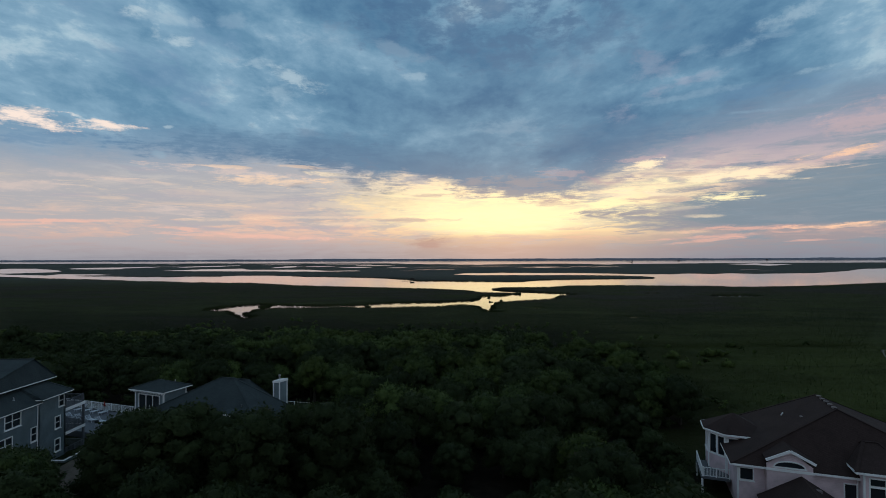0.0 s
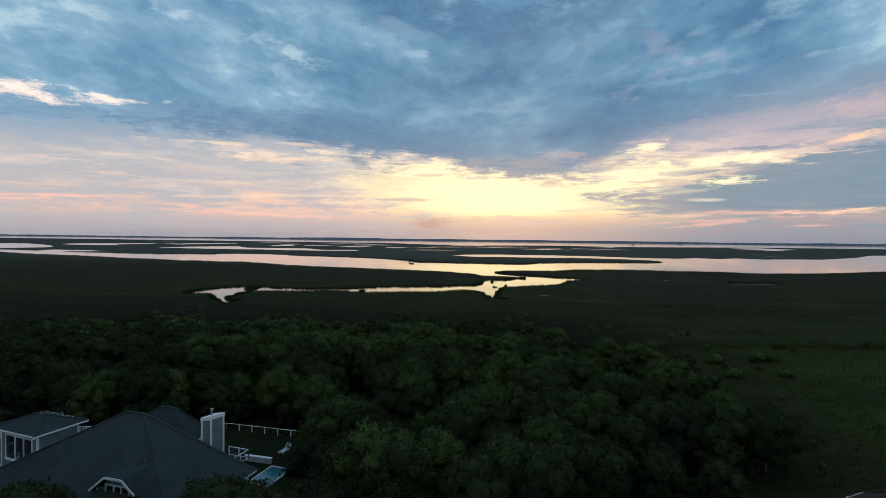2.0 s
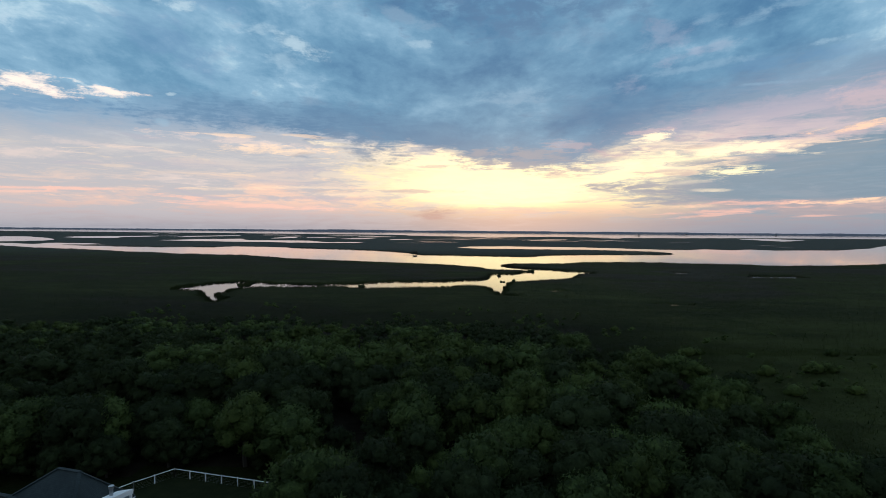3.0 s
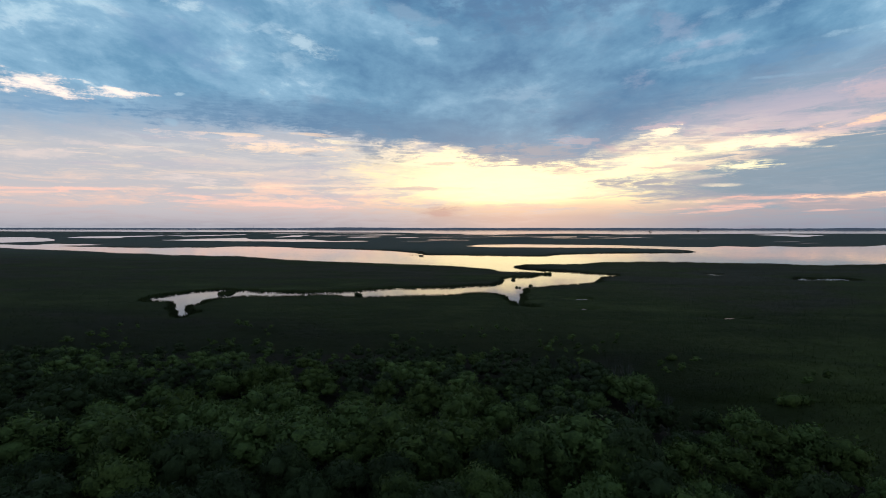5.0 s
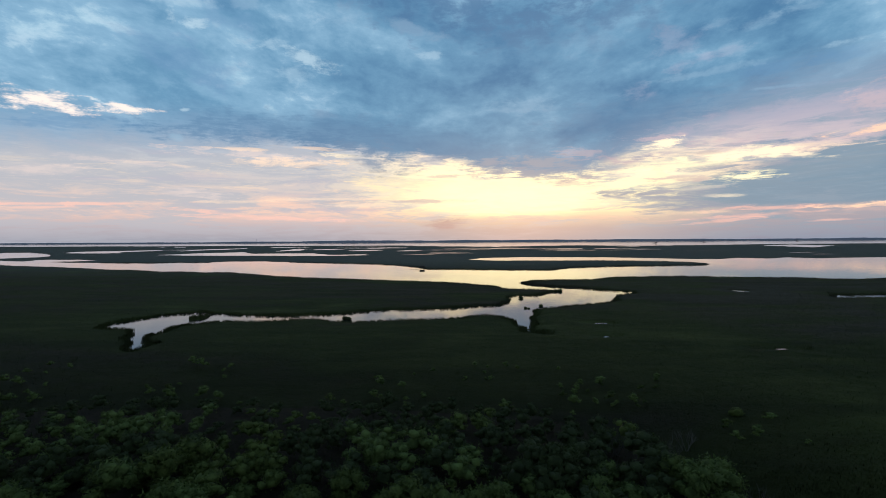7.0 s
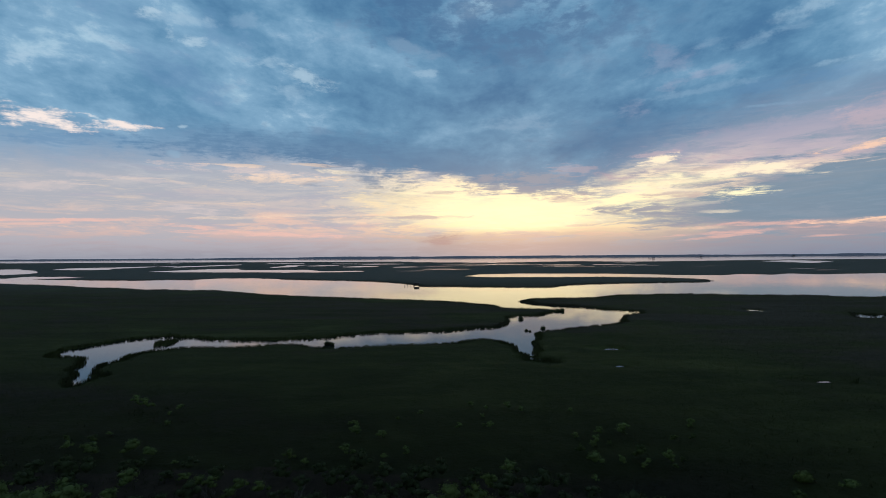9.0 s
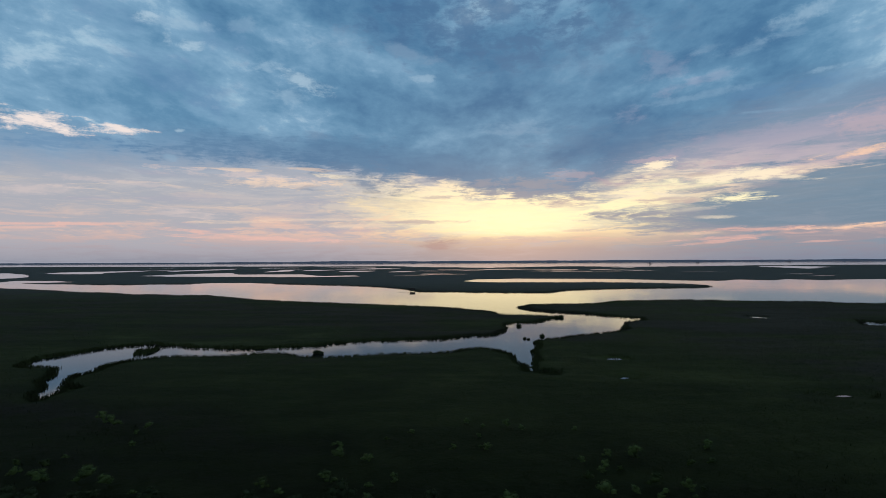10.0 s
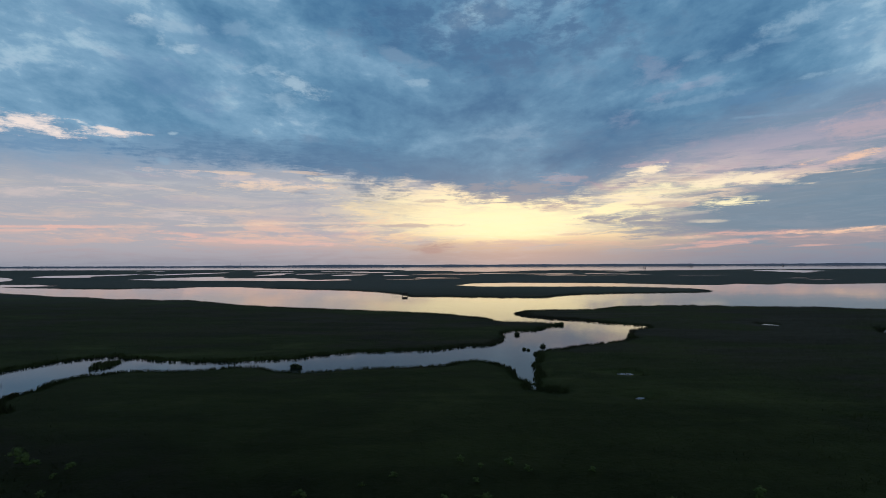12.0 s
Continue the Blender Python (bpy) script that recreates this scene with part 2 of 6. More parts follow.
LOW_BARS = [(21.6, 4.6, 6, 0.59, 0.02, 0.85, "mauve"), (17.7, 4.8, 2.9, 0.36, -0.03, 0.7, "mauve"), (22.7, 6, 3.0, 0.3, -0.03, 0.75, "taupe"), (19.2, 8.3, 2.2, 0.3, -0.04, 0.6, "mauve"), (25.6, 8.4, 2.0, 0.22, 0.03, 0.6, "taupe"), (28.8, 6.8, 4.6, 0.38, -0, 0.75, "mauve"),
            (32.4, 8.8, 2.5, 0.21, -0.07, 0.85, "steel"), (23.2, 3, 5.3, 0.58, 0.01, 0.8, "mauve"), (8, 2.3, 4.3, 0.31, -0.01, 0.6, "taupe"), (3, 2.1, 5.7, 0.32, -0.01, 0.5, "taupe"),
            (-1.4, 1.8, 2.4, 0.64, 0.15, 0.65, "smoke"), (-3.7, 4.2, 4.7, 0.22, 0, 0.75, "taupe"), (14.1, 3.1, 1.8, 0.15, 0.03, 0.6, "taupe"), (-12.7, 4, 3.6, 0.19, 0.01, 0.5, "taupe")]
WHITE_RIFT = [(-40.4, 12.2, 4.4, 0.8, 0, 1, "cream"), (-34.7, 12.3, 2.6, 0.33, 0.02, 0.9, "cream"), (-32.3, 12.4, 1.6, 0.18, 0.01, 0.7, "cream"), (-28.7, 12.8, 0.4, 0.16, 0.11, 0.55, "frost"),
              (-35.5, 12.7, 0.6, 0.1, -0.32, 0.6, "frost")]
SUNSET_STREAKS = [(38.1, 9.2, 2.8, 0.29, 0.12, 0.85, "peach"), (31.6, 2.8, 5.9, 0.22, 0, 0.75, "coral"), (37.9, 2.8, 3.7, 0.22, 0.02, 0.95, "peach"), (29.2, 2.1, 5.7, 0.17, 0.05, 0.65, "coral"),
                  (26.8, 1.6, 3.5, 0.14, 0.09, 0.6, "coral"), (37.1, 1.6, 2.8, 0.1, 0.05, 0.6, "coral"), (24.8, 2.5, 3.1, 0.17, 0.03, 0.6, "peach"), (-37.4, 3.4, 7, 0.13, 0.04, 0.85, "pink"),
                  (-40.1, 3, 2.3, 0.12, 0.04, 0.8, "pink"), (-19.2, 2.3, 9.6, 0.24, -0.02, 0.8, "pink"), (-25.7, 2.8, 4.2, 0.17, -0.09, 0.8, "pink"), (-10.6, 3.8, 4.3, 0.31, 0.01, 0.6, "apricot"),
                  (-14.5, 4.4, 4.8, 0.15, 0.02, 0.5, "apricot")]
ragged = N.m("ADD", N.m("MULTIPLY", centred(fleck, 11.0), N.span(el, 3.0, 12.0, 0.35, 1.0)), N.m("MULTIPLY", centred(wisp, 8.0), N.span(el, 16.0, 9.0, 0.15, 1.0)))
bent = N.m("ADD", az, centred(billow, 1.5))


def lay(sky, marks):
    for a0, e0, ra, re, slope, strength, hue in marks:
        da = N.m("SUBTRACT", bent, float(a0))
        de = N.m("SUBTRACT", el, N.m("MULTIPLY_ADD", da, float(slope), float(e0)))
        p, q = N.m("MULTIPLY", da, 1 / ra), N.m("MULTIPLY", de, 1 / re)
        far = N.m("MULTIPLY_ADD", q, q, N.m("MULTIPLY", p, p))
        sky = N.mix(N.m("MULTIPLY", N.span(N.m("SUBTRACT", ragged, far), -1.8, 0.7), strength), sky, lin(*HUES[hue]))
    return sky


for marks in (DECK_DARK, NORTH_CRESTS, CRESTS, ROSE_VEIL, SOUTH_BARS, SOUTH_WISPS):
    sky = lay(sky, marks)
# the grey bank in the north-west
bank_top = N.m("MULTIPLY", along([(14, 0.13), (20, 0.15), (25, 0.20), (31, 0.245), (34, 0.264), (36, 0.277), (45, 0.30)]), 30.0)
bank = N.m("SUBTRACT", bank_top, N.m("ADD", el, N.m("ADD", centred(fine, 1.6), centred(wisp, 2.4))))
bank = N.m("MULTIPLY", N.span(bank, -0.1, 0.7), N.m("MULTIPLY", N.span(N.m("ADD", el, centred(wisp, 1.0)), 2.3, 3.3), N.span(N.m("ADD", az, centred(wisp, 16.0)), 17.0, 27.0)))
sky = N.mix(N.m("MULTIPLY", bank, 0.92), sky, N.mix(N.span(wisp, 0.4, 0.65), lin(105, 134, 158), lin(114, 140, 163)))
# clear glowing air in the gap
open_air = N.m("ADD", N.m("POWER", N.m("DIVIDE", N.m("SUBTRACT", az, 6.0), 11.0), 2.0), N.m("POWER", N.m("DIVIDE", N.m("SUBTRACT", N.m("ADD", el, centred(wisp, 1.2)), 4.5), 2.2), 2.0))
sky = N.mix(N.span(open_air, 1.5, 0.1, 0.0, 0.85), sky, lin(255, 246, 200))
for marks in (GAP_GLOW, DECK_TAIL, LOW_BARS, WHITE_RIFT, SUNSET_STREAKS):
    sky = lay(sky, marks)
# overhead and away from the sunset the cloud is dim and blue
dim = N.ramp(N.m("DIVIDE", el, 90.0), [(0.0, lin(138, 155, 175)), (0.2, lin(139, 159, 181)), (0.55, lin(112, 142, 170)), (1.0, lin(100, 132, 162))])
ahead = N.m("DIVIDE", y, N.m("SQRT", N.m("ADD", N.m("ADD", N.m("MULTIPLY", x, x), N.m("MULTIPLY", y, y)), 1e-4)))
sky = N.mix(N.m("MAXIMUM", N.span(ahead, 0.70, 0.1), N.span(el, 28.0, 50.0)), sky, dim)
clear = N.node("ShaderNodeTexSky", sky_type="NISHITA", sun_disc=False, sun_elevation=radians(SUN_EL), sun_rotation=radians(SUN_AZ))
air = N.node("ShaderNodeBackground")
N.put(air.inputs[0], clear.outputs[0])
air.inputs[1].default_value = 0.004
clouds = N.node("ShaderNodeBackground")
N.put(clouds.inputs[0], sky)
clouds.inputs[1].default_value = 1.0
both = N.node("ShaderNodeAddShader")
N.put(both.inputs[0], air.outputs[0])
N.put(both.inputs[1], clouds.outputs[0])
N.put(N.node("ShaderNodeOutputWorld").inputs[0], both.outputs[0])

# the sun stands low behind cloud: weak and very wide
lamp = bpy.data.lights.new("sun", "SUN")
lamp.energy, lamp.angle, lamp.color = 0.05, radians(70), (1.0, 0.86, 0.62)
sun = new("sun", lamp)
way = Vector((math.sin(radians(SUN_AZ)), math.cos(radians(SUN_AZ)), math.tan(radians(SUN_EL + 6))))
sun.matrix_world = look(way * 300, (0, 0, 0))

# ---------------------------------------------------------------- materials
def material(name, build):
    mat = bpy.data.materials.new(name)
    mat.use_nodes = True
    n = Nodes(mat.node_tree)
    bsdf = n.node("ShaderNodeBsdfPrincipled")
    n.put(n.node("ShaderNodeOutputMaterial").inputs[0], build(n, bsdf) or bsdf.outputs[0])
    return mat


def place(n):
    return n.node("ShaderNodeNewGeometry").outputs["Position"]


def stretch(n, vector, sx, sy, sz):
    m = n.node("ShaderNodeMapping")
    n.put(m.inputs[0], vector)
    m.inputs["Scale"].default_value = (sx, sy, sz)
    return m.outputs[0]


def bump(n, bsdf, height, strength, distance):
    b = n.node("ShaderNodeBump")
    b.inputs["Strength"].default_value, b.inputs["Distance"].default_value = strength, distance
    n.put(b.inputs["Height"], height)
    n.put(bsdf.inputs["Normal"], b.outputs[0])


def own(n, bsdf, colour, rough, metal=0.0, gloss=0.5):
    bsdf.inputs["Specular IOR Level"].default_value = gloss
    n.put(bsdf.inputs["Base Color"], colour)
    n.put(bsdf.inputs["Roughness"], rough)
    bsdf.inputs["Metallic"].default_value = metal


def island(n):
    return n.node("ShaderNodeNewGeometry").outputs["Random Per Island"]


def marsh_colour(n, p):
    """Green cordgrass and grey-brown rush in drifts; near shade and far haze painted in."""
    drifts = n.noise(stretch(n, p, 0.012, 0.022, 1), 1.0, 5, 0.55, 0.8)
    patch = n.noise(stretch(n, p, 0.09, 0.13, 1), 1.0, 4, 0.6)
    kind = n.m("ADD", n.span(drifts, 0.25, 0.75, 0.18, 0.94, False), n.m("MULTIPLY", n.m("SUBTRACT", patch, 0.5), 0.38))
    axis = n.node("ShaderNodeSeparateXYZ")
    n.put(axis.inputs[0], p)
    # fresh green grass grows towards the upland, grey rush towards the open sound
    kind = n.m("ADD", kind, n.m("ADD", n.span(axis.outputs[1], 255.0, 335.0, 0.14, -0.02), n.m("ADD", n.span(axis.outputs[1], 100.0, 185.0, 0.13, 0.0), n.m("MULTIPLY", n.span(axis.outputs[0], 15.0, 75.0, 0.0, 0.14), n.span(axis.outputs[1], 180.0, 260.0, 1.0, -0.5)))))
    c = n.ramp(kind, [(0.36, (0.0315, 0.0295, 0.0195, 1)), (0.48, (0.0290, 0.0305, 0.0135, 1)), (0.60, (0.0262, 0.0335, 0.0092, 1)), (0.73, (0.0290, 0.0395, 0.0097, 1)), (0.90, (0.0430, 0.0550, 0.0150, 1))])
    # long drifts of flattened and of standing grass; the eastern field is paler grass
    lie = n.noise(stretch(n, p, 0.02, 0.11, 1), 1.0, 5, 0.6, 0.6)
    # near marsh darkened in colour for the shade seen looking steeply into grass
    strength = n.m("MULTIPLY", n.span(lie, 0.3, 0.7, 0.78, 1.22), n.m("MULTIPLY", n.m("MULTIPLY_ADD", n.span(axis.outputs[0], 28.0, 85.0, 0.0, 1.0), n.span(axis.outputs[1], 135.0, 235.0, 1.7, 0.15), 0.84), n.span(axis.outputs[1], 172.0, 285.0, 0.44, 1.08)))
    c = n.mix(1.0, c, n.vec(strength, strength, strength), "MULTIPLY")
    # rush on the far open flats, its colour paled to paint in haze
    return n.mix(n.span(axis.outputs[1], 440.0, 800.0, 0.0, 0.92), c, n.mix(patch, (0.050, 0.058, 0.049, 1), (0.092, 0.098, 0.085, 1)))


def ground_look(n, b):
    p = place(n)
    small = n.noise(p, 1.3, 6, 0.65)
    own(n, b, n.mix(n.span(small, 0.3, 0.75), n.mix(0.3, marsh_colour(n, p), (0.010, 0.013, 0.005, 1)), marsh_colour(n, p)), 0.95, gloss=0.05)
    bump(n, b, n.m("ADD", small, n.noise(p, 0.35, 4)), 1.0, 0.35)


def grass_look(n, b):
    p = place(n)
    r = island(n)
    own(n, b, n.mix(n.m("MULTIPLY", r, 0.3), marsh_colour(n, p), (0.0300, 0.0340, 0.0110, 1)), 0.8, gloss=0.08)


def leaf_look(dark, light):
    """Foliage: small-leaved texture, with lighter and darker plants and sprays; thin leaves let some light through."""
    def build(n, b):
        p = place(n)
        leafy = n.noise(stretch(n, p, 1, 1, 0.6), 3.6, 6, 0.7)
        tufts = n.noise(p, 0.9, 3, 0.5)
        r = n.span(island(n), 0.0, 1.0, -0.05, 0.05, False)
        kind = n.m("MULTIPLY", n.m("SUBTRACT", n.node("ShaderNodeObjectInfo").outputs["Random"], 0.5), 0.24)
        grade = n.m("ADD", n.m("ADD", n.m("MULTIPLY", leafy, 0.5), n.m("MULTIPLY", tufts, 0.7)), n.m("ADD", r, kind))
        colour = n.mix(n.span(grade, 0.3, 0.95), dark, light)
        own(n, b, colour, 0.75, gloss=0.1)
        bump(n, b, leafy, 0.6, 0.25)
        through_leaf = n.node("ShaderNodeBsdfTranslucent")
        n.put(through_leaf.inputs[0], n.mix(0.4, colour, (0.10, 0.14, 0.03, 1)))
        both = n.node("ShaderNodeMixShader")
        both.inputs[0].default_value = 0.22
        n.put(both.inputs[1], b.outputs[0])
        n.put(both.inputs[2], through_leaf.outputs[0])
        return both.outputs[0]
    return build


def water_look(n, b):
    p = place(n)
    own(n, b, (0.010, 0.014, 0.014, 1), 0.05)
    b.inputs["IOR"].default_value = 1.333
    ripple = n.noise(stretch(n, p, 0.5, 0.22, 1), 1.0, 4, 0.6)
    calm = n.span(n.noise(stretch(n, p, 0.006, 0.02, 1), 1.0, 3), 0.42, 0.62, 0.25, 1.0)
    bump(n, b, n.m("MULTIPLY", ripple, calm), 0.35, 0.03)


def bark_look(n, b):
    own(n, b, n.mix(n.noise(stretch(n, place(n), 4, 4, 0.8), 3, 5), (0.028, 0.023, 0.018, 1), (0.065, 0.055, 0.045, 1)), 0.9)


# distance haze put in as a blue emission; nothing there is a lamp
def far_glow_look(n, b):
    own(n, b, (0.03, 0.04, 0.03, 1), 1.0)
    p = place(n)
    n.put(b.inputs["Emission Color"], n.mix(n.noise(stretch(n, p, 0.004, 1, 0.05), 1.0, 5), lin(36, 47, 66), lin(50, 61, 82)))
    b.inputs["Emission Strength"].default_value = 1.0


def siding_look(colour):
    """Painted lap boards with faint weathering."""
    def build(n, b):
        p = place(n)
        sep = n.node("ShaderNodeSeparateXYZ")
        n.put(sep.inputs[0], p)
        lap = n.m("FRACT", n.m("DIVIDE", sep.outputs[2], 0.16))
        worn = n.noise(p, 0.8, 6, 0.6)
        dark = tuple(c * 0.78 for c in colour[:3]) + (1,)
        own(n, b, n.mix(n.span(worn, 0.35, 0.7), dark, colour), 0.65, gloss=0.3)
        bump(n, b, n.m("ADD", lap, n.m("MULTIPLY", n.noise(p, 9, 3), 0.2)), 0.8, 0.03)
    return build


def shingle_look(colour, light):
    def build(n, b):
        p = place(n)
        brick = n.node("ShaderNodeTexBrick")
        n.put(brick.inputs["Vector"], stretch(n, p, 2.2, 2.2, 2.2))
        for key, c in (("Color1", colour), ("Color2", light), ("Mortar", tuple(v * 0.5 for v in colour[:3]) + (1,))):
            brick.inputs[key].default_value = c
        brick.inputs["Scale"].default_value = 1.0
        stain = n.noise(stretch(n, p, 0.5, 0.5, 0.25), 1.0, 6, 0.6)
        own(n, b, n.mix(n.span(stain, 0.4, 0.75, 0.0, 0.55), n.mix(n.noise(p, 14, 3), brick.outputs[0], light), tuple(v * 0.7 for v in colour[:3]) + (1,)), 0.9, gloss=0.15)
        bump(n, b, n.noise(p, 11, 4), 0.7, 0.02)
    return build


def paint_look(colour, rough=0.5, wear=0.85):
    def build(n, b):
        p = place(n)
        worn = tuple(c * wear for c in colour[:3]) + (1,)
        own(n, b, n.mix(n.noise(p, 2.5, 6, 0.65), worn, colour), rough, gloss=0.35)
        bump(n, b, n.noise(p, 18, 3), 0.3, 0.01)
    return build


def glass_look(n, b):
    own(n, b, (0.02, 0.025, 0.03, 1), 0.04)
    b.inputs["IOR"].default_value = 1.5
    bump(n, b, n.noise(place(n), 1.2, 2), 0.05, 0.02)


def pool_look(n, b):
    own(n, b, n.mix(n.noise(place(n), 1.5, 3), (0.02, 0.13, 0.17, 1), (0.03, 0.19, 0.23, 1)), 0.06)
    bump(n, b, n.noise(place(n), 3.0, 3), 0.2, 0.03)


def metal_look(n, b):
    own(n, b, n.mix(n.noise(place(n), 6, 4), (0.35, 0.36, 0.37, 1), (0.55, 0.56, 0.58, 1)), 0.4, 0.9)


def soil_look(colour, light):
    def build(n, b):
        p = place(n)
        own(n, b, n.mix(n.span(n.noise(p, 0.7, 7, 0.65), 0.3, 0.7), colour, light), 0.95, gloss=0.05)
        bump(n, b, n.noise(p, 3.0, 6), 0.8, 0.08)
    return build


M_GREY, M_BLUE, M_PINK = (material(k, siding_look(c)) for k, c in (("grey_lap_siding", (0.155, 0.215, 0.235, 1)), ("blue_grey_siding", (0.205, 0.275, 0.30, 1)), ("pink_lap_siding", (0.80, 0.63, 0.66, 1))))
M_SLATE, M_BROWN = material("charcoal_shingles", shingle_look((0.027, 0.039, 0.042, 1), (0.045, 0.061, 0.063, 1))), material("brown_shingles", shingle_look((0.028, 0.0175, 0.0155, 1), (0.045, 0.029, 0.026, 1)))
M_WHITE, M_DECK = material("white_trim_paint", paint_look((0.84, 0.86, 0.86, 1), 0.5, 0.92)), material("weathered_deck_boards", paint_look((0.125, 0.142, 0.160, 1), 0.8, 0.6))
M_GLASS, M_POOL, M_METAL = material("window_glass", glass_look), material("pool_water", pool_look), material("galvanised_metal", metal_look)
M_RED, M_SEAT = material("red_canvas", paint_look((0.35, 0.04, 0.035, 1), 0.8)), material("white_plastic_straps", paint_look((0.58, 0.63, 0.68, 1), 0.45))
M_LAWN, M_SAND = material("mown_lawn", soil_look((0.0116, 0.0165, 0.0066, 1), (0.0198, 0.0248, 0.0099, 1))), material("sandy_drive", soil_look((0.085, 0.070, 0.056, 1), (0.130, 0.110, 0.090, 1)))
M_GROUND, M_GRASS, M_WATER = material("marsh_ground", ground_look), material("marsh_grass", grass_look), material("still_water", water_look)
M_LEAF = [material("leaves_wax_myrtle", leaf_look((0.027, 0.044, 0.0165, 1), (0.112, 0.168, 0.048, 1))),
          material("leaves_live_oak", leaf_look((0.0155, 0.024, 0.0105, 1), (0.050, 0.073, 0.028, 1))),
          material("leaves_willow", leaf_look((0.022, 0.036, 0.0120, 1), (0.100, 0.142, 0.037, 1)))]
M_VENT = material("grey_roof_vent", paint_look((0.20, 0.17, 0.165, 1), 0.6))
M_BARK, M_FAR_GLOW = material("grey_bark", bark_look), material("far_haze_glow", far_glow_look)

# ---------------------------------------------------------------- mesh helpers
def mesh_from(name, verts, faces, mats, smooth=False):
    me = bpy.data.meshes.new(name)
    me.from_pydata(verts, [], faces)
    for mat in mats if isinstance(mats, (list, tuple)) else [mats]:
        me.materials.append(mat)
    if smooth:
        me.polygons.foreach_set("use_smooth", [True] * len(me.polygons))
    me.update()
    return me


def fast_mesh(name, verts, faces, mat, smooth=False, normals=None):
    """A mesh from arrays of equal-sided faces."""
    me = bpy.data.meshes.new(name)
    count, sides = faces.shape
    me.vertices.add(len(verts))
    me.vertices.foreach_set("co", np.ascontiguousarray(verts, np.float32).ravel())
    me.loops.add(count * sides)
    me.loops.foreach_set("vertex_index", np.ascontiguousarray(faces, np.int32).ravel())
    me.polygons.add(count)
    me.polygons.foreach_set("loop_start", np.arange(0, count * sides, sides, dtype=np.int32))
    if smooth:
        me.polygons.foreach_set("use_smooth", np.ones(count, bool))
    me.materials.append(mat)
    me.update(calc_edges=True)
    if normals is not None:
        me.normals_split_custom_set_from_vertices(normals.astype(np.float32))
    return me


rng = np.random.default_rng(7)
LATTICE = rng.random((128, 128))


def value_noise(x, y):
    xi, yi = np.floor(x).astype(int), np.floor(y).astype(int)
    fx, fy = x - xi, y - yi
    fx, fy = fx * fx * (3 - 2 * fx), fy * fy * (3 - 2 * fy)
    a, b = LATTICE[xi % 128, yi % 128], LATTICE[(xi + 1) % 128, yi % 128]
    c, d = LATTICE[xi % 128, (yi + 1) % 128], LATTICE[(xi + 1) % 128, (yi + 1) % 128]
    return (a + (b - a) * fx) * (1 - fy) + (c + (d - c) * fx) * fy - 0.5


def fbm(x, y, octaves=3):
    return sum(value_noise(x * 2**o + 17 * o, y * 2**o + 31 * o) / 2**o for o in range(octaves))


# ---------------------------------------------------------------- the shores, in metres
CREEK_NEAR = [(91.7, 366), (79.8, 356), (75.5, 346), (72.5, 333), (67, 328), (54, 320), (42, 311), (34, 307), (30, 302), (25, 275), (22, 256),
              (27, 251), (21.5, 253), (20.4, 265), (19, 276), (17, 283), (10.8, 288.5), (5.7, 286), (0.8, 282), (-7, 279), (-14.7, 277), (-25.5, 276),
              (-32.5, 273), (-39.5, 271.5), (-46, 273.5), (-54, 279.5), (-60, 278), (-66.5, 275), (-75, 274), (-88, 272), (-95, 269), (-97.5, 261)]
CREEK_END = [(-96, 249), (-96.5, 245), (-91.5, 235), (-88, 234), (-89.5, 225), (-94, 234), (-100.7, 241), (-101, 245), (-107, 256), (-112, 257),
             (-120, 258), (-124, 266), (-122, 276), (-116.5, 286), (-111, 292), (-106, 296)]
CREEK_FAR = [(-101, 291.5), (-94, 291.4), (-84.6, 287), (-74, 287), (-62.6, 287.5), (-55, 290), (-46.5, 291), (-41, 296.7), (-31, 302), (-16.4, 305),
             (-1.2, 308), (8.6, 314), (17, 317), (21.8, 325), (24.4, 337), (25.2, 350), (30, 355), (41, 357), (47, 368), (54.7, 377)]
EAST_SPIT_NEAR = [(50, 400), (44, 415), (57, 404), (72, 393), (80, 383), (86, 376), (93.7, 372)]
RIVER_NEAR = [(-1300, 1050), (-900, 860), (-640, 735), (-520, 672), (-446, 639), (-401, 619), (-353, 592), (-320, 582), (-280, 559), (-231, 544), (-205, 543),
              (-175, 518), (-139, 490), (-102, 475), (-84, 462), (-60, 453), (-34, 445), (-9.6, 433), (13, 416), (21, 402), (26, 391), (40, 388), (55.6, 380)]
EAST_SPIT_FAR = [(60, 395), (44, 415), (39, 432), (48.6, 446), (66.6, 449), (90, 452), (116, 477), (146, 480), (176, 480), (200, 470), (222, 469), (244, 464),
                 (255, 451), (268, 447), (330, 462), (450, 520), (640, 640), (900, 790), (1300, 980)]
RIVER_BEND = [(1500, 1420), (1003, 1163), (915, 1115), (745, 946), (655, 881), (597, 833), (534, 819), (487, 805), (475, 843), (431, 809), (405, 829), (358, 797), (322, 800),
              (294, 819), (248, 861), (174, 888), (92, 895), (40, 878), (12, 812)]
RIVER_FAR = [(42, 775), (112, 770), (174, 766), (240, 738), (272.5, 696), (274, 651), (244, 638), (167, 623), (133, 616), (101, 592), (87, 570), (59.5, 564), (29, 573),
             (-5, 582), (-33, 591), (-50, 634), (-85, 676), (-120, 701), (-179, 729), (-265.5, 777), (-318, 780), (-339, 753), (-402, 743), (-452, 746), (-514, 764),
             (-575, 785), (-535, 825), (-605, 876), (-660, 872), (-640, 815), (-760, 880), (-1300, 1180)]
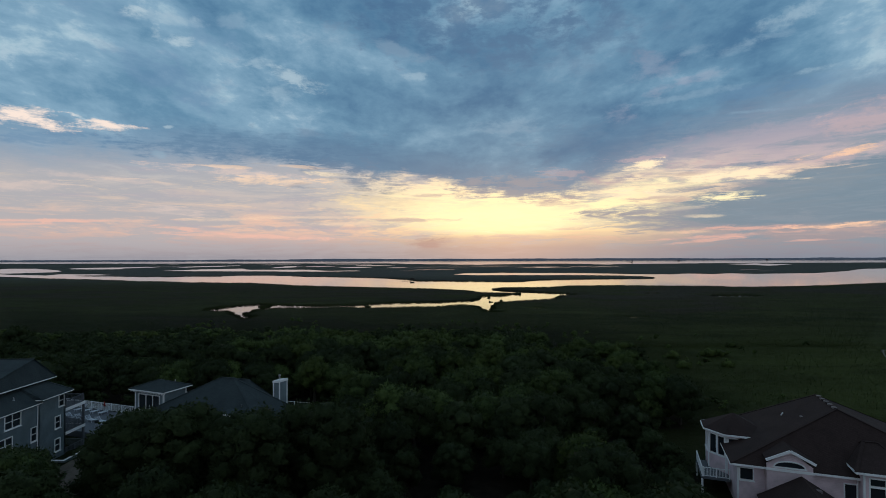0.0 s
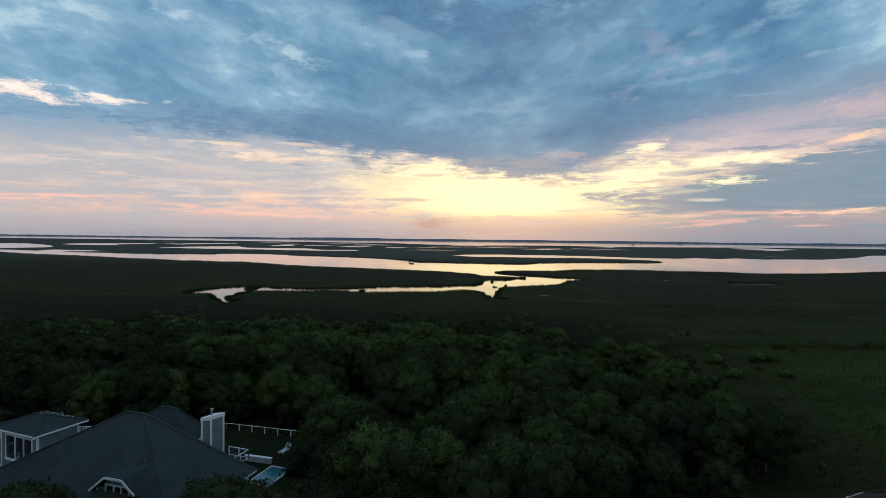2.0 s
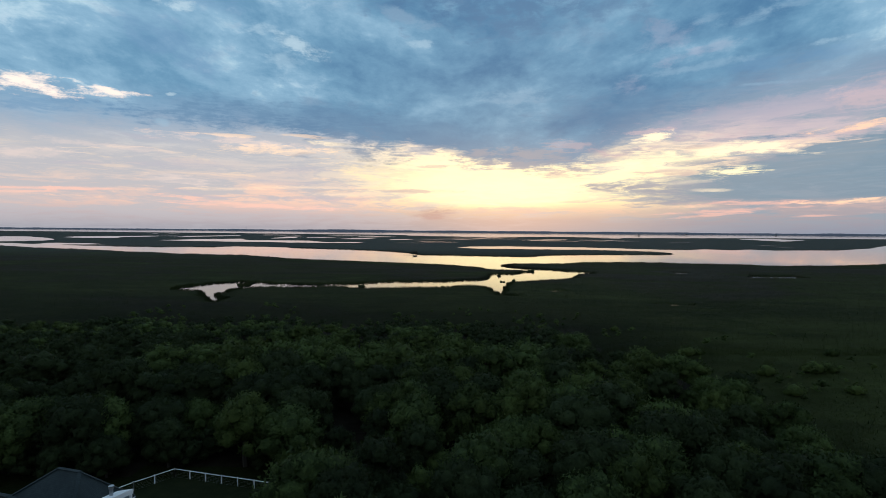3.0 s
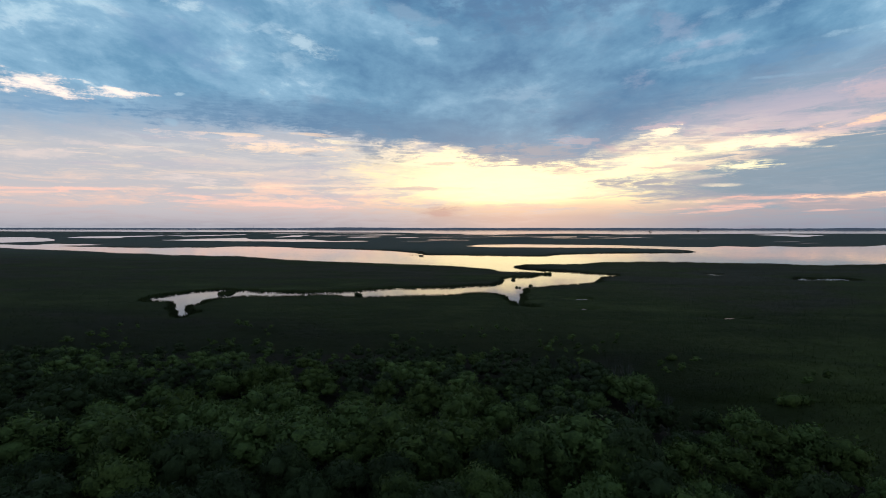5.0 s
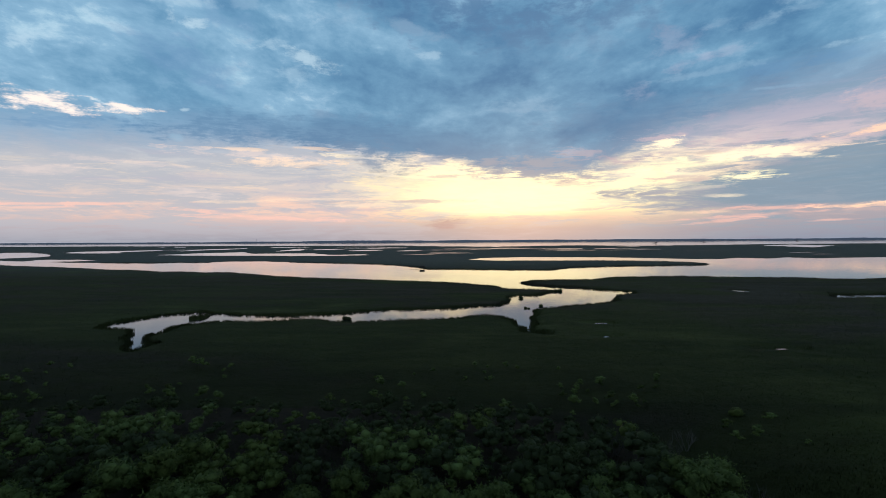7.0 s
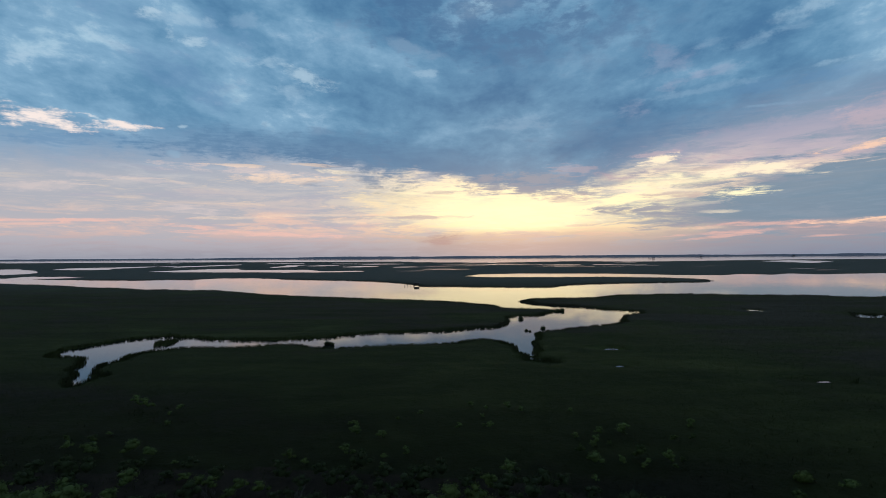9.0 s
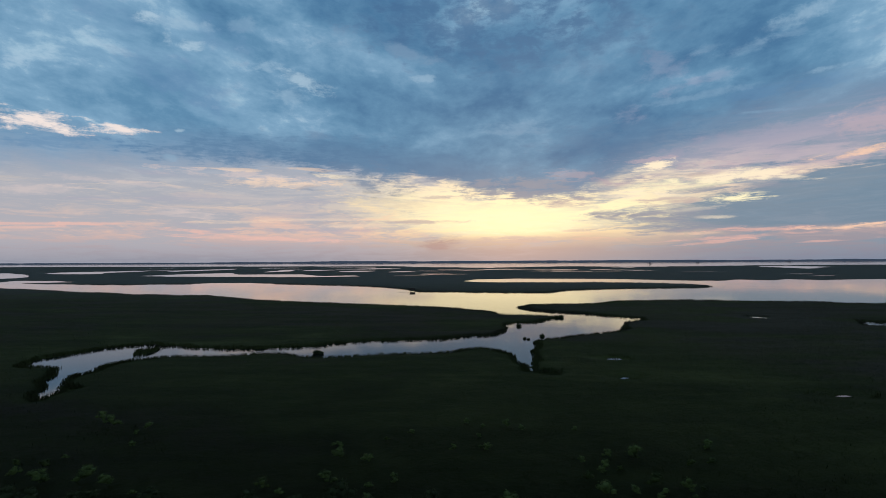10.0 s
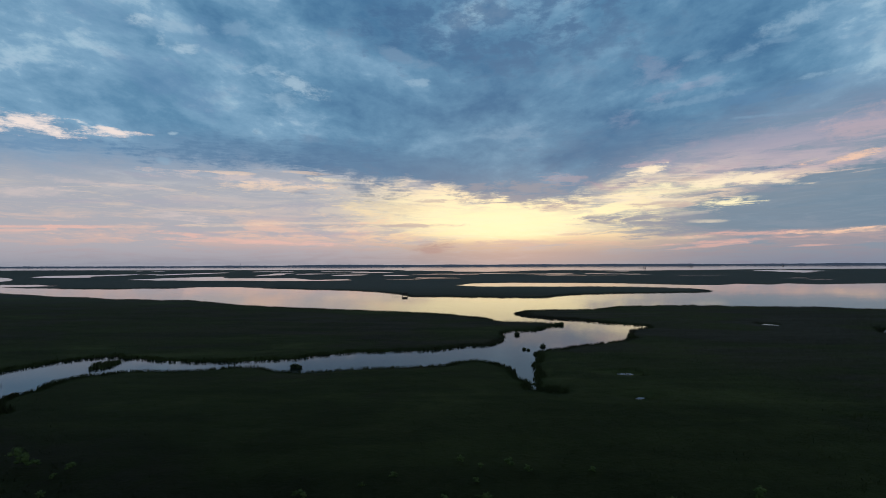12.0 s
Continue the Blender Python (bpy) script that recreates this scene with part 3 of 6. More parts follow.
LAKES = [[(-1300, 1390), (-1178, 1351), (-1094, 1358), (-863, 1144), (-796, 1060), (-769, 986), (-783, 920), (-1000, 960), (-1300, 1060)],
         [(-972, 1301), (-1034, 1436), (-967, 1525), (-907, 1623), (-840, 1493), (-861, 1376), (-801, 1253), (-878, 1248)],
         [(-602, 1100), (-603, 1212), (-539, 1272), (-524, 1303), (-456, 1172), (-383, 1177), (-316, 1181), (-241, 1066), (-190, 1079), (-164, 1024), (-218, 1003),
          (-306, 1005), (-394, 1030), (-511, 1042)]]
MERES = [[(-758, 1420), (-823, 1631), (-762, 1864), (-708, 1748), (-746, 1500)], [(-461, 1340), (-521, 1657), (-469, 1662), (-429, 1447)],
         [(1046, 1898), (1269, 2090), (1230, 1810), (990, 1544), (1002, 1660)], [(182, 344), (190, 358), (197, 354), (213, 357), (213, 346), (196, 342)]]
SOUND = [(-6500, 3000), (-4300, 2900), (-2344, 2750), (-989, 2560), (-238, 2400), (-70, 2087), (138, 1973), (472, 2187), (671, 1986), (916, 2074), (1402, 2299), (1824, 2273),
         (3000, 2330), (6500, 2600), (6500, 5600), (-6500, 5600)]
# small pools: x, y, half-widths
POOLS = [(-387, 1574, 40, 55), (-250, 1430, 38, 60), (-240, 1790, 70, 60), (-130, 1364, 32, 40), (-2, 1443, 85, 25), (-29, 1177, 30, 14), (295, 1544, 55, 25),
         (407, 1513, 45, 24), (447, 1443, 40, 22), (612, 974, 28, 10), (648, 1075, 26, 12), (48, 269, 1.9, 1.3), (43, 246, 1.1, 0.8), (84, 229, 1.5, 0.6), (153, 375, 2.2, 3.0), (100, 1900, 90, 40)]
for i in range(26):
    far_y = 1050 + 1500 * random.random() ** 1.3
    POOLS.append(((random.random() * 1.5 - 0.85) * 0.75 * far_y, far_y, (18 + 60 * random.random()) * far_y / 1500, (9 + 20 * random.random()) * far_y / 1400))
ISLETS = [[(-100, 275.5), (-104, 283), (-101, 289), (-97.2, 287), (-96.5, 279)]]
WATERS = [CREEK_NEAR + CREEK_END + CREEK_FAR + EAST_SPIT_NEAR, RIVER_NEAR + EAST_SPIT_FAR + RIVER_BEND + RIVER_FAR, SOUND, *LAKES, *MERES]


def inside_and_distance(px, py, outline):
    """Which points lie in an outline, and how far they are from it."""
    inside, nearest = np.zeros(len(px), bool), np.full(len(px), 1e9, np.float32)
    for (ax, ay), (bx, by) in zip(outline, outline[1:] + outline[:1]):
        dx, dy = bx - ax, by - ay
        s = np.clip(((px - ax) * dx + (py - ay) * dy) / (dx * dx + dy * dy + 1e-9), 0, 1)
        nearest = np.minimum(nearest, (px - ax - s * dx) ** 2 + (py - ay - s * dy) ** 2)
        if dy:
            inside ^= ((ay > py) != (by > py)) & (px < ax + dx * (py - ay) / dy)
    return inside, np.sqrt(nearest)


def shore(px, py):
    """Metres from the nearest shore: above 0 on land, below 0 in water."""
    far = np.clip((py - 300) / 900, 0.0, 1.0)
    wide = 1.0 + 7.0 * far
    qx = px + wide * (2.2 * fbm(px / (7 + 40 * far) + 5, py / (7 + 40 * far)) + 0.8 * value_noise(px / (1.7 + 14 * far), py / (1.7 + 14 * far)))
    qy = py + wide * (2.2 * fbm(px / (7 + 40 * far) + 50, py / (7 + 40 * far) + 9) + 0.8 * value_noise(px / (1.7 + 14 * far) + 40, py / (1.7 + 14 * far)))
    land = np.full(len(px), 60.0, np.float32)
    for outline in WATERS:
        xs, ys = zip(*outline)
        near = (qx > min(xs) - 60) & (qx < max(xs) + 60) & (qy > min(ys) - 60) & (qy < max(ys) + 60)
        inside, away = inside_and_distance(qx[near], qy[near], outline)
        land[near] = np.minimum(land[near], np.where(inside, -away, away))
    for cx, cy, rx, ry in POOLS:
        near = (abs(qx - cx) < 3 * rx + 30) & (abs(qy - cy) < 3 * ry + 30)
        away = (np.hypot((qx[near] - cx) / rx, (qy[near] - cy) / ry) - 1) * min(rx, ry)
        land[near] = np.minimum(land[near], away)
    for outline in ISLETS:
        near = (abs(qx - outline[0][0]) < 40) & (abs(qy - outline[0][1]) < 40)
        inside, away = inside_and_distance(qx[near], qy[near], outline)
        land[near] = np.maximum(land[near], np.where(inside, away, -away))
    return land


def ramp01(v, a, b):
    s = np.clip((v - a) / (b - a), 0, 1)
    return s * s * (3 - 2 * s)


def land_height(px, py, land=None):
    land = shore(px, py) if land is None else land
    far = np.clip((py - 300) / 900, 0, 1)
    bank = np.where(land > 0, np.minimum(land * 0.10, 0.5 - 0.1 * far), np.maximum(land * 0.4, -1.3))
    rough = 0.16 * fbm(px / 3.0, py / 3.0, 2) + 0.35 * fbm(px / 26 + 3, py / 26, 2)
    upland = 1.1 * ramp01(py, 84, 52)
    return bank + np.where(land > 0, np.minimum(land / 6.0, 1.0), 0) * rough * (1 - 0.65 * far) + upland


# the ground: one sheet to the horizon, its rows closer where they are seen nearer
rows = np.concatenate([np.linspace(-500, -20, 14)[:-1], np.arange(-20, 150, 2.6), np.arange(150, 452, 1.25), 130 + 1 / np.linspace(1 / 322, 1 / 4850, 200)])
cols = np.linspace(-1, 1, 501)
wide = np.maximum(0.97 * (rows + 40) + 70, 330)
gx, gy = cols[None, :] * wide[:, None], np.repeat(rows[:, None], len(cols), 1)
flat_x, flat_y = gx.ravel(), gy.ravel()
flat_z = land_height(flat_x, flat_y)
index = np.arange(len(flat_x)).reshape(gx.shape)
quads = np.stack([index[:-1, :-1], index[:-1, 1:], index[1:, 1:], index[1:, :-1]], -1).reshape(-1, 4)
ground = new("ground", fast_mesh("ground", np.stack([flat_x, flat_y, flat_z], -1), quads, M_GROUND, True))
tagged(ground, "dark green and brown tidal marsh ground cut by creeks", "ground", kind="structure")

water = new("water", mesh_from("water", [(-7000, 150, 0), (7000, 150, 0), (7000, 5200, 0), (-7000, 5200, 0)], [(0, 1, 2, 3)], M_WATER))
tagged(water, "still creek and sound water mirroring the sunset sky", "water", kind="structure")

# the far wooded shore, its haze blue given off as glow
n_far = 900
fx = np.linspace(-6000, 6000, n_far)
top = 13 + 5 * fbm(fx / 260, fx * 0, 4) + 7 * value_noise(fx / 900 + 7, fx * 0) + 2.5 * rng.random(n_far)
verts = np.concatenate([np.stack([fx, np.full(n_far, 4800.0 - 6 * rng.random(n_far)), np.full(n_far, -1.0)], -1), np.stack([fx, np.full(n_far, 4815.0), top], -1),
                        np.stack([fx, np.full(n_far, 4890.0), np.full(n_far, -1.0)], -1)])
i = np.arange(n_far - 1)
faces = np.concatenate([np.stack([i, i + 1, i + 1 + n_far, i + n_far], -1), np.stack([i + n_far, i + 1 + n_far, i + 1 + 2 * n_far, i + 2 * n_far], -1)])
backdrop = new("backdrop", fast_mesh("backdrop", verts, faces, M_FAR_GLOW, True))
tagged(backdrop, "low wooded shore across the sound, glowing haze blue", "backdrop", kind="structure")


# ---------------------------------------------------------------- marsh grass
def grass(name, label, px, py, low, high, spread, blades=3, broad=0.16):
    """Tufts of bent blades as one mesh."""
    edge = shore(px, py)
    z0 = land_height(px, py, edge)
    keep = edge > 0.1
    # grass grows short on the muddy bank that slopes to the water, tall where the bank backs it
    vigour = np.where(shore(px, py + 1.0) > edge, 1.0, 0.85 + 0.15 * ramp01(edge, 0.5, 7.0))[keep]
    px, py, z0 = np.repeat(px[keep], blades), np.repeat(py[keep], blades), np.repeat(z0[keep], blades)
    n = len(px)
    turn, tall = rng.random(n) * 6.283, (low + (high - low) * rng.random(n)) * np.repeat(vigour, blades)
    bx, by = px + spread * (rng.random(n) - 0.5), py + spread * (rng.random(n) - 0.5)
    half, lean = 0.05 + broad * tall * rng.random(n), 0.25 * tall * (rng.random(n) + 0.2)
    cx, sx = np.cos(turn) * half, np.sin(turn) * half
    tilt = rng.random(n) * 6.283
    tx, ty = bx + np.cos(tilt) * lean, by + np.sin(tilt) * lean
    v = np.stack([np.stack([bx - cx, by - sx, z0 - 0.05], -1), np.stack([bx + cx, by + sx, z0 - 0.05], -1),
                  np.stack([tx + cx * 0.5, ty + sx * 0.5, z0 + tall * 0.8], -1), np.stack([tx * 1.5 - bx * 0.5, ty * 1.5 - by * 0.5, z0 + tall], -1)], 1).reshape(-1, 3)
    v = v.reshape(-1, 4, 3)
    v[cx < 0] = v[cx < 0][:, ::-1]
    lit = np.repeat(np.stack([0.3 * rng.normal(size=n), 0.3 * rng.normal(size=n), np.ones(n)], -1), 4, 0)
    lit /= np.linalg.norm(lit, axis=1, keepdims=True)
    ob = new(name, fast_mesh(name, v.reshape(-1, 3), np.arange(4 * n).reshape(-1, 4), M_GRASS, True, lit))
    return tagged(ob, label, "marsh grass", kind="stuff")


def scatter(count, y0, y1, power=1.0):
    py = y0 + (y1 - y0) * rng.random(count) ** power
    return (2 * rng.random(count) - 1) * (0.92 * (py - 60) + 40), py


gx0, gy0 = scatter(56000, 150, 490, 1.7)
gx0, gy0 = np.concatenate([gx0, 30 + 170 * rng.random(24000)]), np.concatenate([gy0, 72 + 85 * rng.random(24000)])
far_enough = (shore(gx0, gy0) > 0.2) & ~((gx0 < 62) & (gy0 < 76))
grass("marsh_grass", "dense dark green and brown cordgrass over the marsh", gx0[far_enough], gy0[far_enough], 0.16, 0.38, 1.5)
bx0, by0 = scatter(260000, 215, 470)
edge = shore(bx0, by0)
edge = (edge > 0.05) & (edge < 2.2)
for cx, cy, rx, ry in POOLS:
    edge &= (np.hypot((bx0 - cx) / rx, (by0 - cy) / ry) - 1) * min(rx, ry) > 2.3
grass("reed_fringe", "taller dark reeds fringing the creek banks", bx0[edge], by0[edge], 0.45, 1.15, 1.0, 6, 0.07)
bx0, by0 = scatter(240000, 400, 760)
edge = shore(bx0, by0)
edge = (edge > 0.3) & (edge < 5.0)
grass("reed_fringe", "uneven tall reeds along the river banks", bx0[edge], by0[edge], 0.4, 1.1, 2.6, 6, 0.12)

# ---------------------------------------------------------------- trees
def thing(name, label, category, m=None, group="", kind=""):
    ob = new(name)
    ob.empty_display_size = 0.5
    if m is not None:
        ob.matrix_basis = m
    return tagged(ob, label, category, group, kind)


def part(name, data, mat, parent, label=""):
    """One mesh under a thing or a part, from a bmesh or a finished mesh."""
    if isinstance(data, bmesh.types.BMesh):
        me = bpy.data.meshes.new(name)
        data.to_mesh(me)
        data.free()
        data = me
    if mat is not None and not data.materials:
        data.materials.append(mat)
    ob = new(name, data)
    ob.parent = parent
    return tagged(ob, label)


ball = bmesh.new()
bmesh.ops.create_icosphere(ball, subdivisions=2, radius=1.0)
BALL_V, BALL_F = np.array([v.co for v in ball.verts]), np.array([[v.index for v in f.verts] for f in ball.faces])
ball.free()
ball = bmesh.new()
bmesh.ops.create_icosphere(ball, subdivisions=1, radius=1.0)
DROP_V, DROP_F = np.array([v.co for v in ball.verts]), np.array([[v.index for v in f.verts] for f in ball.faces])
ball.free()


def crown_arrays(clumps, leaves, size, detail):
    """Leafy masses: full inner bodies with ragged sprays of small leaves on them, all shaded as round masses. clumps: rows of x, y, z, radius."""
    verts, faces, normals, count = [], [], [], 0
    bv, bf = (BALL_V, BALL_F) if detail else (DROP_V, DROP_F)
    middle = np.mean(np.array(clumps)[:, :3], axis=0)
    reach = max(c[3] for c in clumps) * 2.5

    def mass(at, way, spread):
        """Normals between those of the clump and those of the whole crown, with some scatter."""
        n = way + 0.9 * (at - middle) / reach + spread * rng.normal(size=at.shape)
        return n / (np.linalg.norm(n, axis=1, keepdims=True) + 1e-6)

    for cx, cy, cz, r in clumps:
        lumps = 0.45 + 0.38 * rng.random(len(bv))
        body = bv * lumps[:, None] * (r, r, r * 0.9) + (cx, cy, cz)
        verts.append(body)
        faces.append(bf + count)
        normals.append(mass(body, bv, 0.32))
        count += len(bv)
        way = rng.normal(size=(leaves, 3))
        way[:, 2] = np.abs(way[:, 2]) * 0.9 - 0.3
        way /= np.linalg.norm(way, axis=1, keepdims=True)
        at = way * r * (0.7 + 0.36 * rng.random((leaves, 1))) * (1, 1, 0.95) + (cx, cy, cz)
        out = way + (0, 0, 0.15) + 0.36 * rng.normal(size=(leaves, 3))
        out /= np.linalg.norm(out, axis=1, keepdims=True) + 1e-6
        a = np.cross(out, rng.normal(size=(leaves, 3)))
        a /= np.linalg.norm(a, axis=1, keepdims=True) + 1e-6
        b = np.cross(out, a)
        s = size * (0.55 + 0.9 * rng.random((leaves, 1)))
        # every sixth leaf is a spray that stands out of the mass
        tip = np.where(np.arange(leaves)[:, None] % 6 > 0, a, 1.7 * out)
        corner = np.stack([at - b * s * 0.6, at + b * s * 0.6 - a * s * 0.3, at + tip * s], 1)
        turned = (np.cross(corner[:, 1] - corner[:, 0], corner[:, 2] - corner[:, 0]) * (way + (0, 0, 1.0))).sum(1) < 0
        corner[turned] = corner[turned][:, ::-1]
        verts.append(corner.reshape(-1, 3))
        faces.append(count + np.arange(3 * leaves).reshape(-1, 3))
        normals.append(np.repeat(mass(at, way, 0.18), 3, 0))
        count += 3 * leaves
    return np.concatenate(verts), np.concatenate(faces), np.concatenate(normals)


def tree_clumps(height, width, count, swell=1.0):
    """A domed crown of uneven billows over a short trunk: close on top, steep at the sides."""
    rows = []
    for i in range(count):
        a, s = 2.4 * i + 0.9 * rng.random(), math.sqrt((i + 0.3) / count)
        r = swell * width * (0.15 + 0.09 * rng.random()) * (1.15 - 0.3 * s)
        dome = math.sqrt(max(0.0, 1 - 0.97 * s ** 2.4))
        rows.append((math.cos(a) * s * width * 0.38, math.sin(a) * s * width * 0.38, height * (0.3 + 0.7 * dome + 0.1 * (rng.random() - 0.5)) - r, r))
    rows.append((0.0, 0.0, height * 0.54, width * 0.34))
    for i in range(count // 3):
        a = 6.283 * rng.random()
        rows.append((math.cos(a) * width * 0.24, math.sin(a) * width * 0.24, height * (0.30 + 0.2 * rng.random()), width * 0.19))
    return rows


def trunk_mesh(height, width):
    """A tapered, slightly bent trunk that forks into limbs."""
    bm = bmesh.new()

    def limb(a, b, ra, rb):
        way = (b - a).normalized()
        side = way.cross(Vector((0.3, 1, 0.2))).normalized()
        up = way.cross(side)
        rings = []
        for centre, r in ((a, ra), ((a + b) / 2 + side * ra * 0.5, (ra + rb) / 2), (b, rb)):
            rings.append([bm.verts.new(centre + (side * math.cos(t) + up * math.sin(t)) * r) for t in (0, 1.05, 2.09, 3.14, 4.19, 5.24)])
        for low, high in zip(rings, rings[1:]):
            for i in range(6):
                bm.faces.new((low[i], low[(i + 1) % 6], high[(i + 1) % 6], high[i]))

    fork = Vector((0.1, 0.05, height * 0.35))
    limb(Vector((0, 0, -0.3)), fork, 0.035 * height, 0.025 * height)
    for i in range(4):
        a = 1.57 * i + rng.random()
        limb(fork, Vector((math.cos(a) * width * 0.26, math.sin(a) * width * 0.26, height * (0.62 + 0.15 * rng.random()))), 0.02 * height, 0.006 * height)
    return bm


FOREST = [(27, 18), (28, 54), (36, 74), (44, 100), (46, 118), (43, 130), (30, 140), (26, 160), (13, 175), (-25, 180), (-70, 177), (-95, 172), (-130, 168), (-190, 160), (-260, 150), (-260, 30), (-110, 22), (-60, 16)]
CLEARINGS = [(-82, 36, -44.5, 78), (-67, 74, -36, 90), (-48, 57.6, -15.5, 78), (-36, 72, -15.5, 83), (-36, 83, -12, 93.5), (28.4, 30, 70, 78), (23.0, 30, 28.5, 47), (-58, 30, -41.5, 62)]


def in_forest(px, py, slack=0.0):
    inside, away = inside_and_distance(px, py, FOREST)
    ok = inside & (away > slack)
    for x0, y0, x1, y1 in CLEARINGS:
        ok &= ~((px > x0) & (px < x1) & (py > y0) & (py < y1))
    return ok


# leaf litter under the thicket, coloured dark for the shade below the crowns
M_SHADED_LITTER = material("shaded_leaf_litter", soil_look((0.012, 0.010, 0.007, 1), (0.024, 0.019, 0.013, 1)))
ground.data.materials.append(M_SHADED_LITTER)
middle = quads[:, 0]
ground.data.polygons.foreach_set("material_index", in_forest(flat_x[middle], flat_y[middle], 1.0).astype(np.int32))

# spots on a jittered lattice
step = 5.2
lx, ly = np.meshgrid(np.arange(-255, 46, step), np.arange(17, 212, step))
lx, ly = (lx + (np.arange(len(lx)) % 2)[:, None] * step / 2).ravel(), ly.ravel()
lx, ly = lx + step * 0.75 * (rng.random(len(lx)) - 0.5), ly + step * 0.75 * (rng.random(len(ly)) - 0.5)
keep = in_forest(lx, ly, 0.5) & (ly < 150 + 8 * fbm(lx / 20, ly / 20)) & ((lx > -1.0 * (ly + 75)) | (lx > -60))
spots = np.stack([lx, ly], -1)[keep]
spots = np.concatenate([spots, [(-41.0, 48.0), (-44.0, 51.0), (-37.0, 43.5), (-31.2, 49.0), (-27.0, 52.5), (-33.4, 53.0), (-15.0, 54.5), (-6.0, 70.0)]])
tall = 7.0 - 3.4 * ramp01(spots[:, 1], 100, 165) + 3.6 * fbm(spots[:, 0] / 15, spots[:, 1] / 15) + 4.6 * (rng.random(len(spots)) - 0.5)
tall = np.clip(tall, 1.8, 9.2)
base_z = land_height(spots[:, 0], spots[:, 1])
# a row of taller oaks screens the blue-grey house; the drive beside the tall house lies open towards the beach
bearing = spots[:, 0] / spots[:, 1]
limit = np.interp(bearing, [-0.90, -0.80, -0.785, -0.70, -0.675, -0.645, -0.60, -0.50, -0.34, -0.16], [0.345, 0.345, 0.50, 0.50, 0.42, 0.325, 0.298, 0.290, 0.290, 0.280])
limit = 27.0 - limit * spots[:, 1] - base_z
front = (spots[:, 1] < 58) & (spots[:, 0] < -8)
row = front & (spots[:, 1] > 44) & (bearing > -0.69)
tall = np.where(row, np.clip(1.06 * limit - 0.5 * rng.random(len(spots)), 0.5, 13.5), np.where(front, np.minimum(tall, limit - 1.0), tall))
# lower before the front gable
gap = np.abs((spots[:, 0] + 0.4) / (spots[:, 1] - 14.8) + 0.56) < 0.13
tall = np.where(row & gap, np.minimum(tall, 27.7 - 0.45 * (spots[:, 1] - 14.8) - base_z), tall)
standing = tall > 1.5
spots, tall, row = spots[standing], tall[standing], row[standing]
tall = np.where((spots[:, 0] > 18) & (spots[:, 1] < 66), np.clip(tall, 2.4, np.where(spots[:, 1] < 54, 3.2, 4.8)), tall)
base_z = land_height(spots[:, 0], spots[:, 1])

KINDS = ["wax myrtle tree with a dense dark green rounded crown", "live oak tree with a dark uneven spreading crown", "willow tree with a lighter green feathery crown"]
models = []
for i in range(8):
    h, w = 6.0 + 0.4 * (i % 3), 5.6 + 0.5 * (i % 4)
    t = thing("tree", KINDS[i % 3], "tree", group="trees of the thicket")
    part("trunk", trunk_mesh(h, w), M_BARK, t)
    v, f, nv = crown_arrays(tree_clumps(h, w, 17 + i % 4, 0.86), 210, 0.15, True)
    part("crown", fast_mesh("crown", v, f, M_LEAF[i % 3], True, nv), None, t)
    models.append((t, h))

oaks = []
for i in range(2):
    t = thing("tree", "tall live oak tree with a dark ragged crown beside the house", "tree", group="trees of the thicket")
    part("trunk", trunk_mesh(9.0, 7.0), M_BARK, t)
    v, f, nv = crown_arrays(tree_clumps(9.0, 7.0, 38, 0.66), 190, 0.13, True)
    part("crown", fast_mesh("crown", v, f, M_LEAF[1], True, nv), None, t)
    oaks.append((t, 9.0))

# the trees nearest to the houses and the flight line stand as single things
singly = (spots[:, 1] < 118) & (spots[:, 0] > -62) & (spots[:, 0] < 42)
order = np.flatnonzero(singly)
order = order[np.argsort(np.abs(spots[order, 1] - 72) + 0.35 * np.abs(spots[order, 0]))][:296]
chosen = set(order.tolist())
placed, first = [], []
for n, i in enumerate(order):
    # dark oaks chosen more often at negative x, standing in for shade there
    model, h = oaks[int(rng.integers(2))] if row[i] else models[int(rng.choice([1, 4, 7]))] if (spots[i, 0] < -14 or spots[i, 1] < 74) and rng.random() < 0.75 else models[int(rng.integers(8))]
    s = tall[i] / h
    broad = 1.12 if row[i] else 1.0
    m = Matrix.LocRotScale((spots[i, 0], spots[i, 1], base_z[i] - 0.1), Euler((0, 0, rng.random() * 6.283)), Vector((s * broad * (0.84 + 0.24 * rng.random()), s * broad * (0.84 + 0.24 * rng.random()), s)))
    if n < 10:
        model, h = (models + oaks)[n]
        first.append((model, Matrix.LocRotScale((spots[i, 0], spots[i, 1], base_z[i] - 0.1), None, Vector((tall[i] / h,) * 3))))
    else:
        placed.append((model, m))

for model, m in placed:
    copy_thing(model, m)
for model, m in first:
    model.matrix_basis = m


